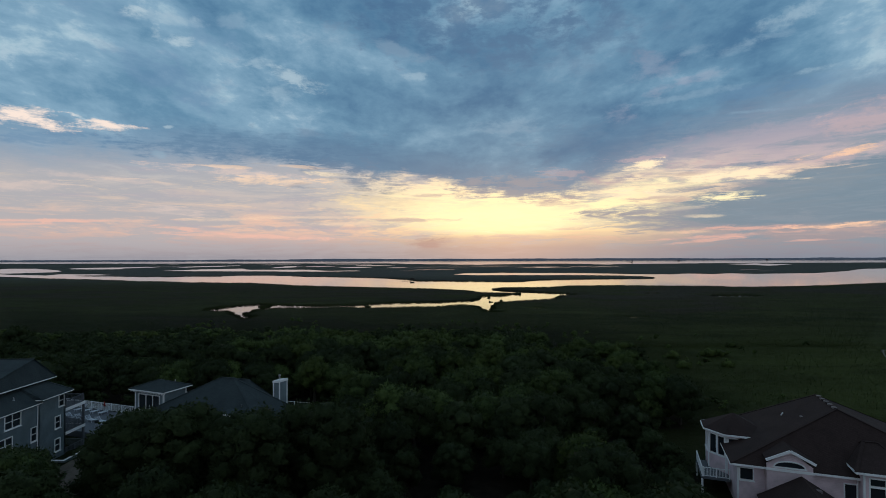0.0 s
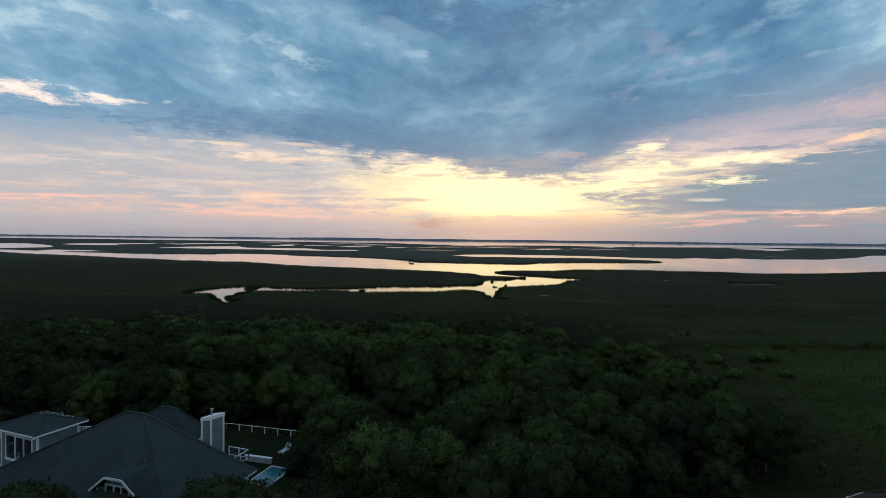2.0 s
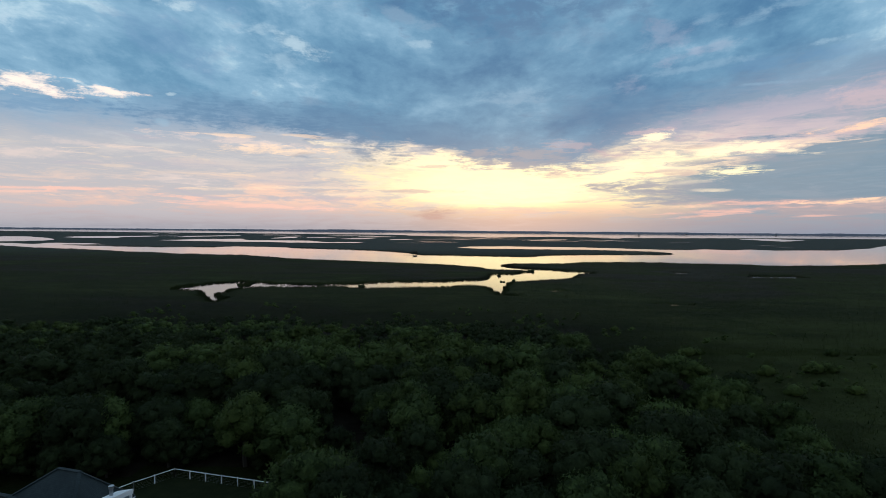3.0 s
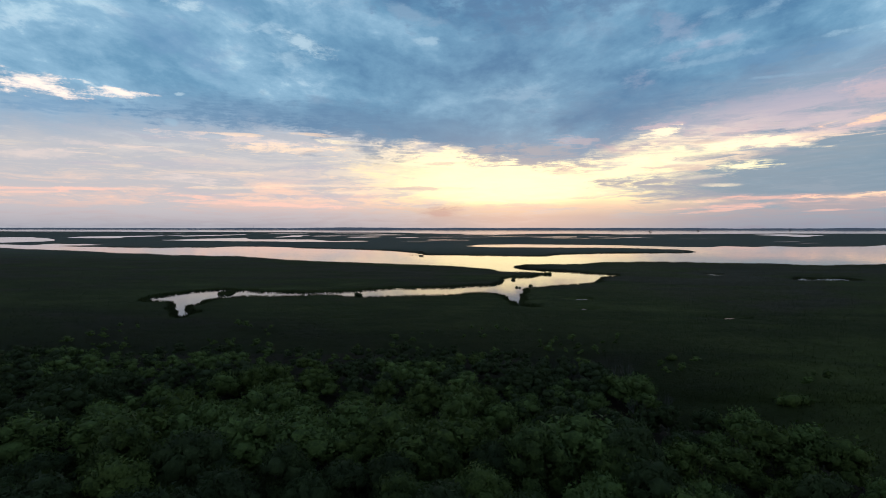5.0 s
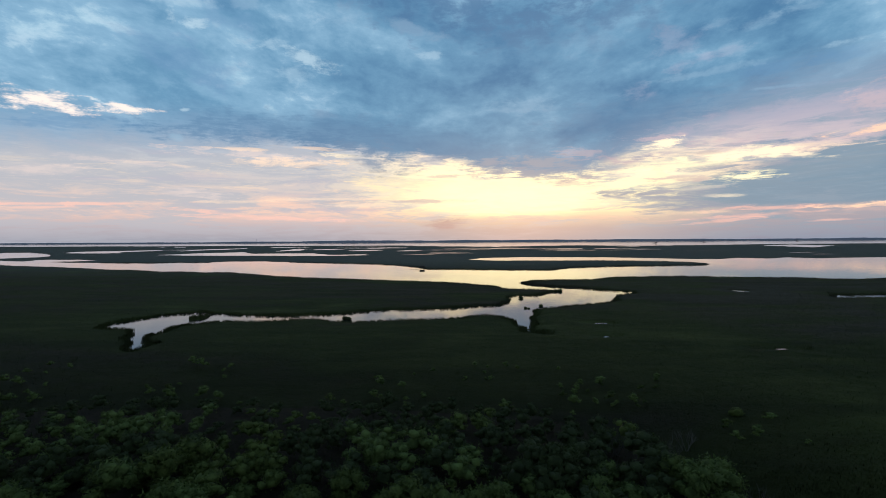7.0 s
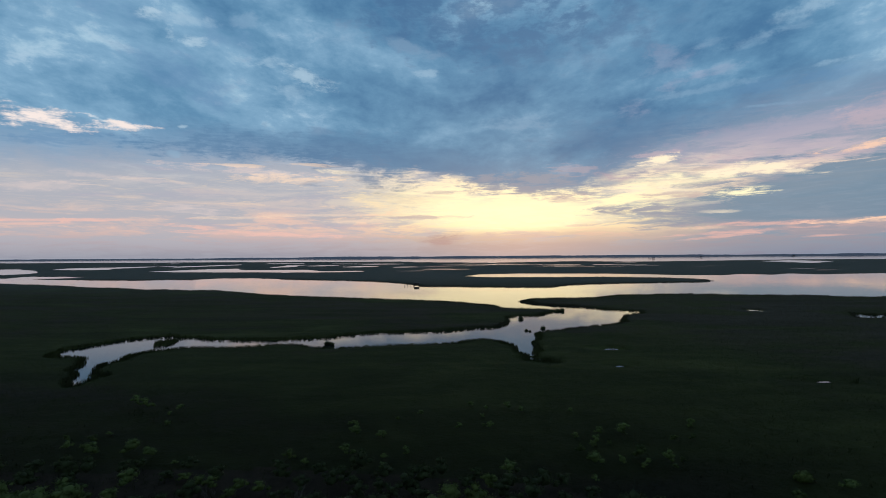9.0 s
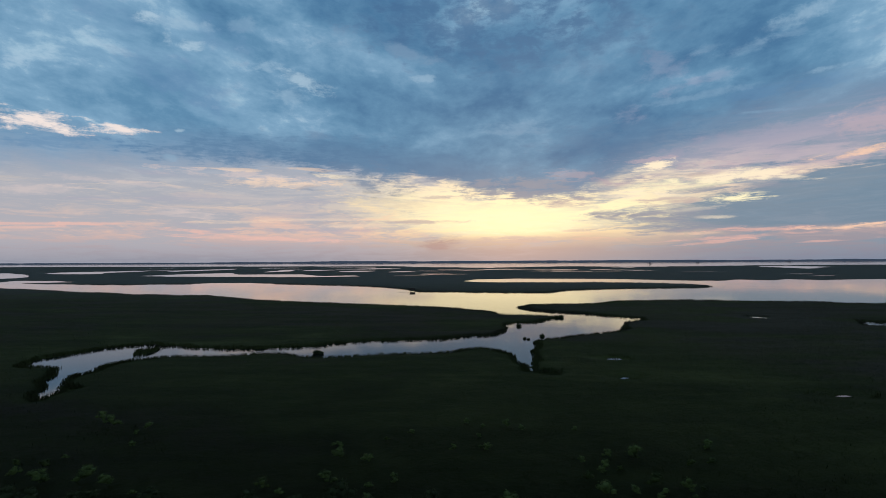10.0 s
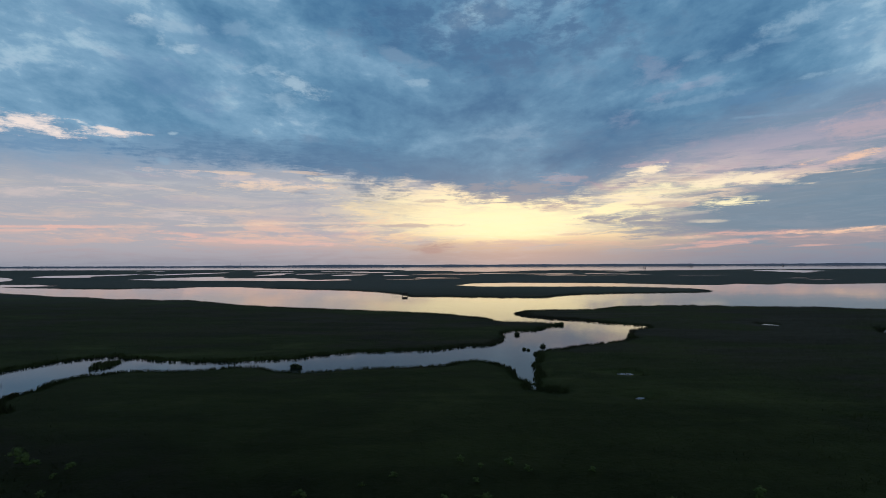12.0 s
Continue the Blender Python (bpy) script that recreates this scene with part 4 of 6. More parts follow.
# the rest of the thicket
def thicket(name, label, which, clumps, leaves, mat_of, least=4.4):
    parts = {0: [], 1: [], 2: []}
    shapes = [crown_arrays(tree_clumps(1.0, 1.0, clumps), leaves, 0.036, False) for _ in range(6)]
    for i in which:
        v, f, nv = shapes[int(rng.integers(6))]
        a, w = rng.random() * 6.283, max(least, tall[i] * (0.95 + 0.35 * rng.random()))
        c, s = math.cos(a) * w, math.sin(a) * w
        moved = np.stack([v[:, 0] * c - v[:, 1] * s + spots[i, 0], v[:, 0] * s + v[:, 1] * c + spots[i, 1], v[:, 2] * tall[i] + base_z[i]], -1)
        spin = np.stack([nv[:, 0] * c / w - nv[:, 1] * s / w, nv[:, 0] * s / w + nv[:, 1] * c / w, nv[:, 2]], -1)
        parts[mat_of(i)].append((moved, f, spin))
    for k, rows_of in parts.items():
        if rows_of:
            counts = np.cumsum([0] + [len(v) for v, _, _ in rows_of])
            shape = np.concatenate([f + c for (_, f, _), c in zip(rows_of, counts)])
            ob = new(name, fast_mesh(name, np.concatenate([v for v, _, _ in rows_of]), shape, M_LEAF[k], True, np.concatenate([nv for _, _, nv in rows_of])))
            tagged(ob, label, "thicket", kind="stuff")


rest = [i for i in range(len(spots)) if i not in chosen]
# the bias gives darker leaves towards negative x, where the wood lies shaded
patchy = fbm(spots[:, 0] / 22 + 9, spots[:, 1] / 22) - 0.55 * ramp01(spots[:, 0], -10, -75) * ramp01(spots[:, 1], 185, 140)
thicket("thicket", "dense dark green maritime shrub thicket with uneven tops", rest, 9, 110, lambda i: 2 if patchy[i] > 0.16 else 1 if patchy[i] < -0.12 else 0)

# scrub: small close bushes where the thicket runs out
step = 3.3
lx, ly = np.meshgrid(np.arange(-150, 48, step), np.arange(136, 182, step))
lx, ly = (lx + (np.arange(len(lx)) % 2)[:, None] * step / 2).ravel(), ly.ravel()
lx, ly = lx + step * 0.8 * (rng.random(len(lx)) - 0.5), ly + step * 0.8 * (rng.random(len(ly)) - 0.5)
keep = in_forest(lx, ly, 0.3) & (rng.random(len(lx)) < 1 - 0.35 * ramp01(ly, 165, 178)) & ((ly > 146) | (rng.random(len(lx)) < 0.35))
spots = np.stack([lx, ly], -1)[keep]
tall = np.clip(4.0 - 1.5 * ramp01(spots[:, 1], 148, 178) + 1.6 * fbm(spots[:, 0] / 12, spots[:, 1] / 12) + 2.0 * (rng.random(len(spots)) - 0.5), 0.9, 5.0)
base_z = land_height(spots[:, 0], spots[:, 1])
patchy = fbm(spots[:, 0] / 14 + 3, spots[:, 1] / 14)
thicket("scrub", "low close scrub of mixed green bushes at the marsh edge", range(len(spots)), 5, 46, lambda i: 2 if patchy[i] > 0.22 else 0 if patchy[i] < -0.3 else 1, 2.6)

# undergrowth that closes the thicket's foot round the yards
ux, uy = -70 + 105 * rng.random(2600), 18 + 92 * rng.random(2600)
inner = in_forest(ux, uy, 0.3)
near_yard = np.zeros(len(ux), bool)
for x0, y0, x1, y1 in CLEARINGS:
    near_yard |= (ux > x0 - 4.5) & (ux < x1 + 4.5) & (uy > y0 - 1.5) & (uy < y1 + 4.5)
drive_view = (uy < 60) & (ux / uy < -0.68)
inner &= near_yard & ~drive_view
spots = np.stack([ux, uy], -1)[inner][:150]
tall = 1.6 + 2.2 * rng.random(len(spots))
base_z = land_height(spots[:, 0], spots[:, 1]) - 0.3
thicket("undergrowth", "dark shrubby undergrowth along the edge of the thicket", range(len(spots)), 7, 60, lambda i: 1, 2.6)

# leafless grey shrubs and snags in the thin edge of the thicket
M_DEAD = material("weathered_dead_wood", lambda n, b: own(n, b, n.mix(n.noise(stretch(n, place(n), 5, 5, 1.5), 3, 5), (0.032, 0.033, 0.028, 1), (0.080, 0.080, 0.070, 1)), 0.9))
M_BLEACHED = material("bleached_dead_wood", lambda n, b: own(n, b, n.mix(n.noise(stretch(n, place(n), 5, 5, 1.5), 3, 5), (0.25, 0.25, 0.24, 1), (0.45, 0.45, 0.43, 1)), 0.9))


def twig_mesh(height, thin):
    """A stem that forks twice into fine twigs."""
    bm = bmesh.new()

    def stick(a, b, ra, rb):
        way = (b - a).normalized()
        side = way.cross(Vector((0.4, 0.9, 0.1))).normalized()
        up = way.cross(side)
        rings = [[bm.verts.new(c + (side * math.cos(t) + up * math.sin(t)) * q) for t in (0, 2.09, 4.19)] for c, q in ((a, ra), (b, rb))]
        for i in range(3):
            bm.faces.new((rings[0][i], rings[0][(i + 1) % 3], rings[1][(i + 1) % 3], rings[1][i]))

    def grow(a, way, length, r, level):
        b = a + way * length
        stick(a, b, r, r * 0.6)
        if level:
            for i in range(4):
                turn = Vector(rng.normal(size=3)) * 0.42 + Vector((0, 0, 0.25))
                grow(a.lerp(b, 0.45 + 0.18 * i), (way + turn).normalized(), length * (0.5 + 0.2 * rng.random()), r * 0.5, level - 1)

    lean = Vector((0.55 * rng.normal(), 0.55 * rng.normal(), 1.5)).normalized()
    grow(Vector((0.3 * rng.normal(), 0.3 * rng.normal(), -0.1)), lean, height * (0.4 + 0.15 * rng.random()), thin, 2)
    return bm


bare_models = []
for i in range(3):
    t = thing("bare_shrub", "leafless grey shrub with bare twigs in the thicket", "shrub", group="bare shrubs of the thicket edge")
    for _ in range(6):
        part("stem", twig_mesh(3.0, 0.04), M_DEAD, t)
    bare_models.append(t)
bare_at = [(14 + 17 * rng.random(), 141 + 24 * rng.random()) for _ in range(18)] + [(-45 + 60 * rng.random(), 128 + 44 * rng.random()) for _ in range(12)]
for i, (sx, sy) in enumerate(bare_at):
    z0 = float(land_height(np.array([sx]), np.array([sy]))[0])
    m = Matrix.LocRotScale((sx, sy, z0), Euler((0, 0, 6.283 * rng.random())), Vector((0.8 + 0.4 * rng.random(),) * 3))
    if i < 3:
        bare_models[i].matrix_basis = m
    else:
        copy_thing(bare_models[i % 3], m)
for sx, sy in ((116.0, 135.0), (119.0, 133.0)):
    z0 = float(land_height(np.array([sx]), np.array([sy]))[0])
    snag = thing("dead_snag", "pale bleached dead tree snag standing in the marsh", "tree", Matrix.Translation((sx, sy, z0)))
    for _ in range(2):
        part("stem", twig_mesh(3.4, 0.13), M_BLEACHED, snag)

# loose low shrubs where the thicket thins into the marsh
n_loose = 420
sx = np.concatenate([rng.random(250) * 140 - 95, rng.random(n_loose - 250) * 90 + 30])
sy = np.concatenate([174 + 34 * rng.random(250) ** 1.6, 78 + 95 * rng.random(n_loose - 250)])
keep = (~in_forest(sx, sy)) & ~((sx > 26) & (sx < 72) & (sy < 78)) & (fbm(sx / 14, sy / 14) > np.where(sx > 30, 0.12, 0.04))
spots = np.stack([sx, sy], -1)[keep]
tall = 0.9 + 1.8 * rng.random(len(spots)) ** 2
base_z = land_height(spots[:, 0], spots[:, 1])
thicket("shrubs", "low scattered marsh shrubs at the edge of the thicket", range(len(spots)), 5, 56, lambda i: 2 if rng.random() > 0.7 else 0, 1.2)

# ---------------------------------------------------------------- building helpers
def add_box(bm, x0, y0, z0, x1, y1, z1):
    vs = [bm.verts.new(p) for p in ((x0, y0, z0), (x1, y0, z0), (x1, y1, z0), (x0, y1, z0), (x0, y0, z1), (x1, y0, z1), (x1, y1, z1), (x0, y1, z1))]
    for f in ((0, 3, 2, 1), (4, 5, 6, 7), (0, 1, 5, 4), (1, 2, 6, 5), (2, 3, 7, 6), (3, 0, 4, 7)):
        bm.faces.new([vs[i] for i in f])
    return vs


def boxes(*rows_of):
    bm = bmesh.new()
    for row in rows_of:
        add_box(bm, *row)
    return bm


def soft_box(*row, edge=0.02):
    bm = boxes(row)
    bmesh.ops.bevel(bm, geom=bm.edges[:], offset=edge, segments=1, affect="EDGES")
    return bm


def beam(bm, a, b, w, h):
    """A board from a to b, w across and h deep."""
    a, b = Vector(a), Vector(b)
    way = (b - a).normalized()
    side = way.cross(Vector((0, 0, 1)))
    side = side.normalized() if side.length > 1e-3 else Vector((1, 0, 0))
    up = side.cross(way)
    ring = [[bm.verts.new(p + side * sx * w / 2 + up * sz * h / 2) for sx, sz in ((-1, -1), (1, -1), (1, 1), (-1, 1))] for p in (a, b)]
    for i in range(4):
        bm.faces.new((ring[0][i], ring[0][(i + 1) % 4], ring[1][(i + 1) % 4], ring[1][i]))
    bm.faces.new(ring[0][::-1])
    bm.faces.new(ring[1])


def beams(w, h, *pairs):
    bm = bmesh.new()
    for a, b in pairs:
        beam(bm, a, b, w, h)
    return bm


def spun(bm, matrix):
    bmesh.ops.transform(bm, matrix=matrix, verts=bm.verts)
    return bm


def face_frame(a, b):
    """A frame with x along a wall from a to b, y into the house, z up."""
    a, b = Vector((*a, 0)), Vector((*b, 0))
    ex = (b - a).normalized()
    ey = Vector((-ex.y, ex.x, 0))
    m = Matrix.Identity(4)
    m.col[0], m.col[1], m.col[3] = (*ex, 0), (*ey, 0), (*a, 1)
    return m, (b - a).length


def wall_bm(length, z0, z1, thick, holes):
    """A wall with openings through it. holes: rows of x0, z0, x1, z1."""
    xs = sorted({0.0, length, *(h[0] for h in holes), *(h[2] for h in holes)})
    zs = sorted({z0, z1, *(h[1] for h in holes), *(h[3] for h in holes)})
    bm = bmesh.new()
    corner = {}

    def at(i, side, k):
        if (i, side, k) not in corner:
            corner[i, side, k] = bm.verts.new((xs[i], thick * side, zs[k]))
        return corner[i, side, k]

    def solid(i, k):
        if not (0 <= i < len(xs) - 1 and 0 <= k < len(zs) - 1):
            return False
        cx, cz = (xs[i] + xs[i + 1]) / 2, (zs[k] + zs[k + 1]) / 2
        return not any(h[0] < cx < h[2] and h[1] < cz < h[3] for h in holes)

    for i in range(len(xs) - 1):
        for k in range(len(zs) - 1):
            if solid(i, k):
                bm.faces.new((at(i, 0, k), at(i + 1, 0, k), at(i + 1, 0, k + 1), at(i, 0, k + 1)))
                bm.faces.new((at(i, 1, k + 1), at(i + 1, 1, k + 1), at(i + 1, 1, k), at(i, 1, k)))
                for di, dk, (a, b), (c, d) in ((-1, 0, (i, k), (i, k + 1)), (1, 0, (i + 1, k + 1), (i + 1, k)), (0, -1, (i + 1, k), (i, k)), (0, 1, (i, k + 1), (i + 1, k + 1))):
                    if not solid(i + di, k + dk):
                        bm.faces.new((at(a, 0, b), at(c, 0, d), at(c, 1, d), at(a, 1, b)))
    return bm


def window_into(house, m, x0, z0, x1, z1, lights=1, rail=True, trim=0.11, name="window"):
    """A white-framed window in an opening: casing, sash bars, sill and a pane for each light."""
    bm = boxes((x0 - trim, -0.05, z0 - trim, x0, 0.06, z1 + trim), (x1, -0.05, z0 - trim, x1 + trim, 0.06, z1 + trim),
               (x0, -0.05, z1, x1, 0.06, z1 + trim), (x0, -0.05, z0 - trim, x1, 0.06, z0))
    frame_ob = part(name, spun(bm, m), M_WHITE, house)
    wide = (x1 - x0) / lights
    bars = [(x0 + i * wide - 0.04, -0.02, z0, x0 + i * wide + 0.04, 0.07, z1) for i in range(1, lights)]
    if rail:
        bars += [(x0 + i * wide + 0.041, -0.02, (z0 + z1) / 2 - 0.03, x0 + (i + 1) * wide - 0.041, 0.06, (z0 + z1) / 2 + 0.03) for i in range(lights)]
    for bar in bars:
        part("sash_bar", spun(boxes(bar), m), M_WHITE, frame_ob)
    part("sill", spun(boxes((x0 - trim - 0.05, -0.12, z0 - trim - 0.05, x1 + trim + 0.05, 0.05, z0 - trim - 0.002)), m), M_WHITE, frame_ob)
    for i in range(lights):
        part("pane", spun(boxes((x0 + i * wide, 0.075, z0, x0 + (i + 1) * wide, 0.09, z1)), m), M_GLASS, frame_ob)
    return frame_ob


def walls_round(house, corners, z0, z1, mat, windows=None, thick=0.18, boards=True):
    """Outer walls along corners in turn. windows: for a wall's number, rows of x0, z0, x1, z1, lights, rail."""
    windows = windows or {}
    for i, (a, b) in enumerate(zip(corners, corners[1:] + corners[:1])):
        m, length = face_frame(a, b)
        rows_of = windows.get(i, [])
        part("wall", spun(wall_bm(length, z0, z1, thick, [r[:4] for r in rows_of]), m), mat, house)
        for x0, wz0, x1, wz1, lights, rail in rows_of:
            window_into(house, m, x0, wz0, x1, wz1, lights, rail)
        if boards:
            part("corner_board", spun(boxes((-0.03, -0.03, z0, 0.13, 0.0, z1)), m), M_WHITE, house)
            part("corner_board", spun(boxes((length - 0.13, -0.025, z0, length + 0.03, 0.0, z1)), m), M_WHITE, house)


def hip_roof(house, corners, z, ridge, mat, thick=0.16, name="roof", board=0.11):
    """A roof over four corners up to a ridge line of two points, the first on the side of the wall from the last corner to the first."""
    bm = bmesh.new()
    low = [bm.verts.new((*c, z)) for c in corners]
    top = [bm.verts.new(p) for p in ridge]
    under = [bm.verts.new((*c, z - thick)) for c in corners]
    bm.faces.new((low[0], low[1], top[1], top[0]))
    bm.faces.new((low[1], low[2], top[1]))
    bm.faces.new((low[2], low[3], top[0], top[1]))
    bm.faces.new((low[3], low[0], top[0]))
    for i in range(4):
        bm.faces.new((under[i], under[(i + 1) % 4], low[(i + 1) % 4], low[i]))
    bm.faces.new(under[::-1])
    bmesh.ops.recalc_face_normals(bm, faces=bm.faces)
    roof = part(name, bm, mat, house)
    for a, b in zip(corners, corners[1:] + corners[:1]):
        part("fascia", beams(0.05, board, ((*a, z - board / 2), (*b, z - board / 2))), M_WHITE, roof, "white painted fascia board")
    # ridge and hip caps
    pairs = [(ridge[0], ridge[1])] if (Vector(ridge[0]) - Vector(ridge[1])).length > 0.3 else []
    pairs += [((*corners[0], z), ridge[0]), ((*corners[3], z), ridge[0]), ((*corners[1], z), ridge[1]), ((*corners[2], z), ridge[1])]
    for a, b in pairs:
        part("ridge_cap", beams(0.28, 0.05, (Vector(a) + Vector((0, 0, 0.02)), Vector(b) + Vector((0, 0, 0.02)))), mat, roof)
    return roof


def gable_roof(house, m, half, depth, z_eave, z_ridge, mat, over=0.35, thick=0.14, name="dormer_roof"):
    """Two slopes whose ridge runs along y in the frame m, open gable to -y."""
    slope = (z_ridge - z_eave) / half
    bm = bmesh.new()
    for s in (-1, 1):
        e, r = (s * (half + over), z_eave - slope * over), (0, z_ridge)
        vs = [bm.verts.new(p) for p in ((e[0], -over, e[1]), (r[0], -over, r[1]), (r[0], depth, r[1]), (e[0], depth, e[1]))]
        vt = [bm.verts.new(v.co + Vector((0, 0, thick))) for v in vs]
        bm.faces.new(vs), bm.faces.new(vt[::-1])
        for i in range(4):
            bm.faces.new((vs[i], vs[(i + 1) % 4], vt[(i + 1) % 4], vt[i]))
    bmesh.ops.recalc_face_normals(bm, faces=bm.faces)
    roof = part(name, spun(bm, m), mat, house)
    for s in (-1, 1):
        bm = beams(0.09, 0.24, ((s * (half + over), -over - 0.04, z_eave - slope * over + 0.03), (0, -over - 0.04, z_ridge + 0.03)))
        part("barge_board", spun(bm, m), M_WHITE, roof, "white painted barge board")
    return roof


def rail_run(owner, a, b, z, gap=1.6, high=1.0, mat=None, pickets=0.14):
    """A railing from a to b: posts, top and bottom rail, and a field of balusters."""
    mat = mat or M_WHITE
    a, b = Vector((*a, z)), Vector((*b, z))
    length = (b - a).length
    n = max(1, round(length / gap))
    up = Vector((0, 0, 1))
    for i in range(n + 1):
        p = a.lerp(b, i / n)
        bm = soft_box(-0.055, -0.055, 0, 0.055, 0.055, high + 0.08, edge=0.015)
        part("post", spun(bm, Matrix.Translation(p)), mat, owner)
    part("top_rail", beams(0.09, 0.05, (a + up * high, b + up * high)), mat, owner)
    part("bottom_rail", beams(0.06, 0.05, (a + up * 0.12, b + up * 0.12)), mat, owner)
    if not pickets:
        return
    me = bpy.data.meshes.new("baluster")
    bm = beams(0.035, 0.035, (up * 0.14, up * (high - 0.03)))
    bm.to_mesh(me)
    bm.free()
    me.materials.append(mat)
    for i in range(1, int(length / pickets)):
        part("baluster", me, None, owner).matrix_basis = Matrix.Translation(a.lerp(b, i * pickets / length))


def vent_pipe(house, x, y, z, high=0.45):
    bm = bmesh.new()
    bmesh.ops.create_cone(bm, cap_ends=True, segments=10, radius1=0.07, radius2=0.06, depth=high, matrix=Matrix.Translation((x, y, z + high / 2)))
    bmesh.ops.create_cone(bm, cap_ends=True, segments=10, radius1=0.16, radius2=0.07, depth=0.08, matrix=Matrix.Translation((x, y, z + 0.02)))
    part("vent_pipe", bm, M_METAL, house)


# ---------------------------------------------------------------- the blue-grey house with the tower room
mid_house = thing("house", "blue-grey shingled beach house with a tower room and white trim", "house")
HALL = [(-41.3, 63.9), (-20.2, 58.2), (-17.6, 67.6), (-38.7, 73.3)]
GROUND_M = 1.2


def inset(corners, d):
    """Corners moved towards their middle by d on both axes of the rectangle."""
    c = [Vector(p) for p in corners]
    ex, ey = (c[1] - c[0]).normalized(), (c[3] - c[0]).normalized()
    return [tuple(p + ex * d * sx + ey * d * sy) for p, (sx, sy) in zip(c, ((1, 1), (-1, 1), (-1, -1), (1, -1)))]


walls_round(mid_house, inset(HALL, 0.5), GROUND_M, 5.95, M_BLUE,
            {0: [(2.0, 4.0, 3.2, 5.4, 1, True), (5.5, 4.0, 7.6, 5.4, 2, True), (2.5, 1.6, 4.0, 3.0, 1, True), (15.5, 4.0, 16.7, 5.4, 1, True), (18.0, 4.0, 19.2, 5.4, 1, True)]})
hip_roof(mid_house, HALL, 6.1, [(-29.9, 68.4, 11.05), (-28.0, 67.9, 11.05)], M_SLATE)
for vx, vy, vz in ((-31.8, 67.0, 9.3), (-38.5, 66.6, 7.6), (-25.2, 63.3, 8.6)):
    vent_pipe(mid_house, vx, vy, vz - 0.15)
# front gable with a wide window
m, _ = face_frame((-28.4, 61.8), (-23.2, 60.4))
gm = m @ Matrix.Translation((2.1, 0.1, 0))


def clipped_gable(house, m, profile, depth, thick, mat):
    """A roof of constant profile along y in the frame m, with white boards along its open end."""
    bm = bmesh.new()
    ends = [[bm.verts.new((px, y, pz + dz)) for px, pz in profile for dz in (0, thick)] for y in (-0.35, depth)]
    n = 2 * len(profile)
    for i in range(0, n - 2, 2):
        a, b = ends
        for k, q in ((i, i + 2), (i + 3, i + 1)):
            bm.faces.new((a[k], a[q], b[q], b[k]))
        for e in ends:
            bm.faces.new((e[i], e[i + 1], e[i + 3], e[i + 2]))
    for k in (0, n - 2):
        bm.faces.new((ends[0][k], ends[0][k + 1], ends[1][k + 1], ends[1][k]))
    bmesh.ops.recalc_face_normals(bm, faces=bm.faces)
    roof = part("gable_roof", spun(bm, m), mat, house)
    for (ax, az), (bx, bz) in zip(profile, profile[1:]):
        part("barge_board", spun(beams(0.07, 0.17, ((ax, -0.39, az + 0.04), (bx, -0.39, bz + 0.04))), m), M_WHITE, roof, "white painted barge board")
    return roof


clipped_gable(mid_house, gm, [(-2.35, 7.05), (-0.85, 8.25), (0.85, 8.25), (2.35, 7.05)], 6.0, 0.12, M_SLATE)
bm = wall_bm(4.0, GROUND_M, 7.15, 0.18, [(0.95, 5.5, 3.15, 7.15)])
part("gable_wall", spun(bm, gm @ Matrix.Translation((-2.0, 0, 0))), M_BLUE, mid_house)
part("gable_peak", spun(boxes((-2.0, 0, 7.15, -1.05, 0.18, 7.28), (1.15, 0, 7.15, 2.0, 0.18, 7.28), (-1.05, 0, 7.55, 1.15, 0.18, 8.1)), gm), M_BLUE, mid_house)
window_into(mid_house, gm @ Matrix.Translation((-2.0, 0, 0)), 0.95, 5.5, 3.15, 7.55, 3, True, 0.1)
for s in (-1, 1):
    part("corner_board", spun(boxes((s * 1.95 - 0.1, -0.03, GROUND_M, s * 1.95 + 0.1, 0.2, 7.2)), gm), M_WHITE, mid_house)
# lower wing behind, with its own hipped roof
WING = [(-36.0, 73.2), (-26.6, 70.7), (-26.0, 77.3), (-34.6, 79.6)]
walls_round(mid_house, inset(WING, 0.5), GROUND_M, 5.95, M_BLUE, {2: [(1.5, 2.2, 2.7, 3.8, 1, True), (4.5, 2.0, 6.5, 4.0, 2, False)]})
hip_roof(mid_house, WING, 6.1, [(-30.7, 75.4, 9.2), (-28.7, 74.9, 9.2)], M_SLATE, name="wing_roof")
# roof terrace behind the tower
terrace = part("roof_terrace", boxes((-38.2, 71.6, 6.75, -34.2, 72.9, 6.95)), M_DECK, mid_house, "small roof terrace with white railings")
rail_run(terrace, (-38.0, 72.7), (-34.4, 72.7), 6.95, 1.2, 1.0)
# tower room
TOWER = [(-41.9, 67.6), (-36.1, 65.4), (-34.45, 69.75), (-40.25, 71.95)]
TOWER_IN = inset(TOWER, 0.55)
walls_round(mid_house, TOWER_IN, 5.0, 9.55, M_BLUE, {0: [(0.75, 7.0, 4.35, 9.05, 3, False)]})
tower_roof = hip_roof(mid_house, TOWER, 9.75, [(-38.6, 68.9, 10.65), (-37.8, 68.6, 10.65)], M_SLATE, name="tower_roof", board=0.14)
m, length = face_frame(TOWER[0], TOWER[1])
for i in range(12):
    part("rafter_tail", spun(boxes((0.35 + i * 0.5, 0.04, 9.42, 0.45 + i * 0.5, 0.5, 9.58)), m), M_WHITE, tower_roof)
vent_pipe(mid_house, -36.6, 69.3, 10.25, 0.35)
vent_pipe(mid_house, -38.2, 68.75, 10.55, 0.15)
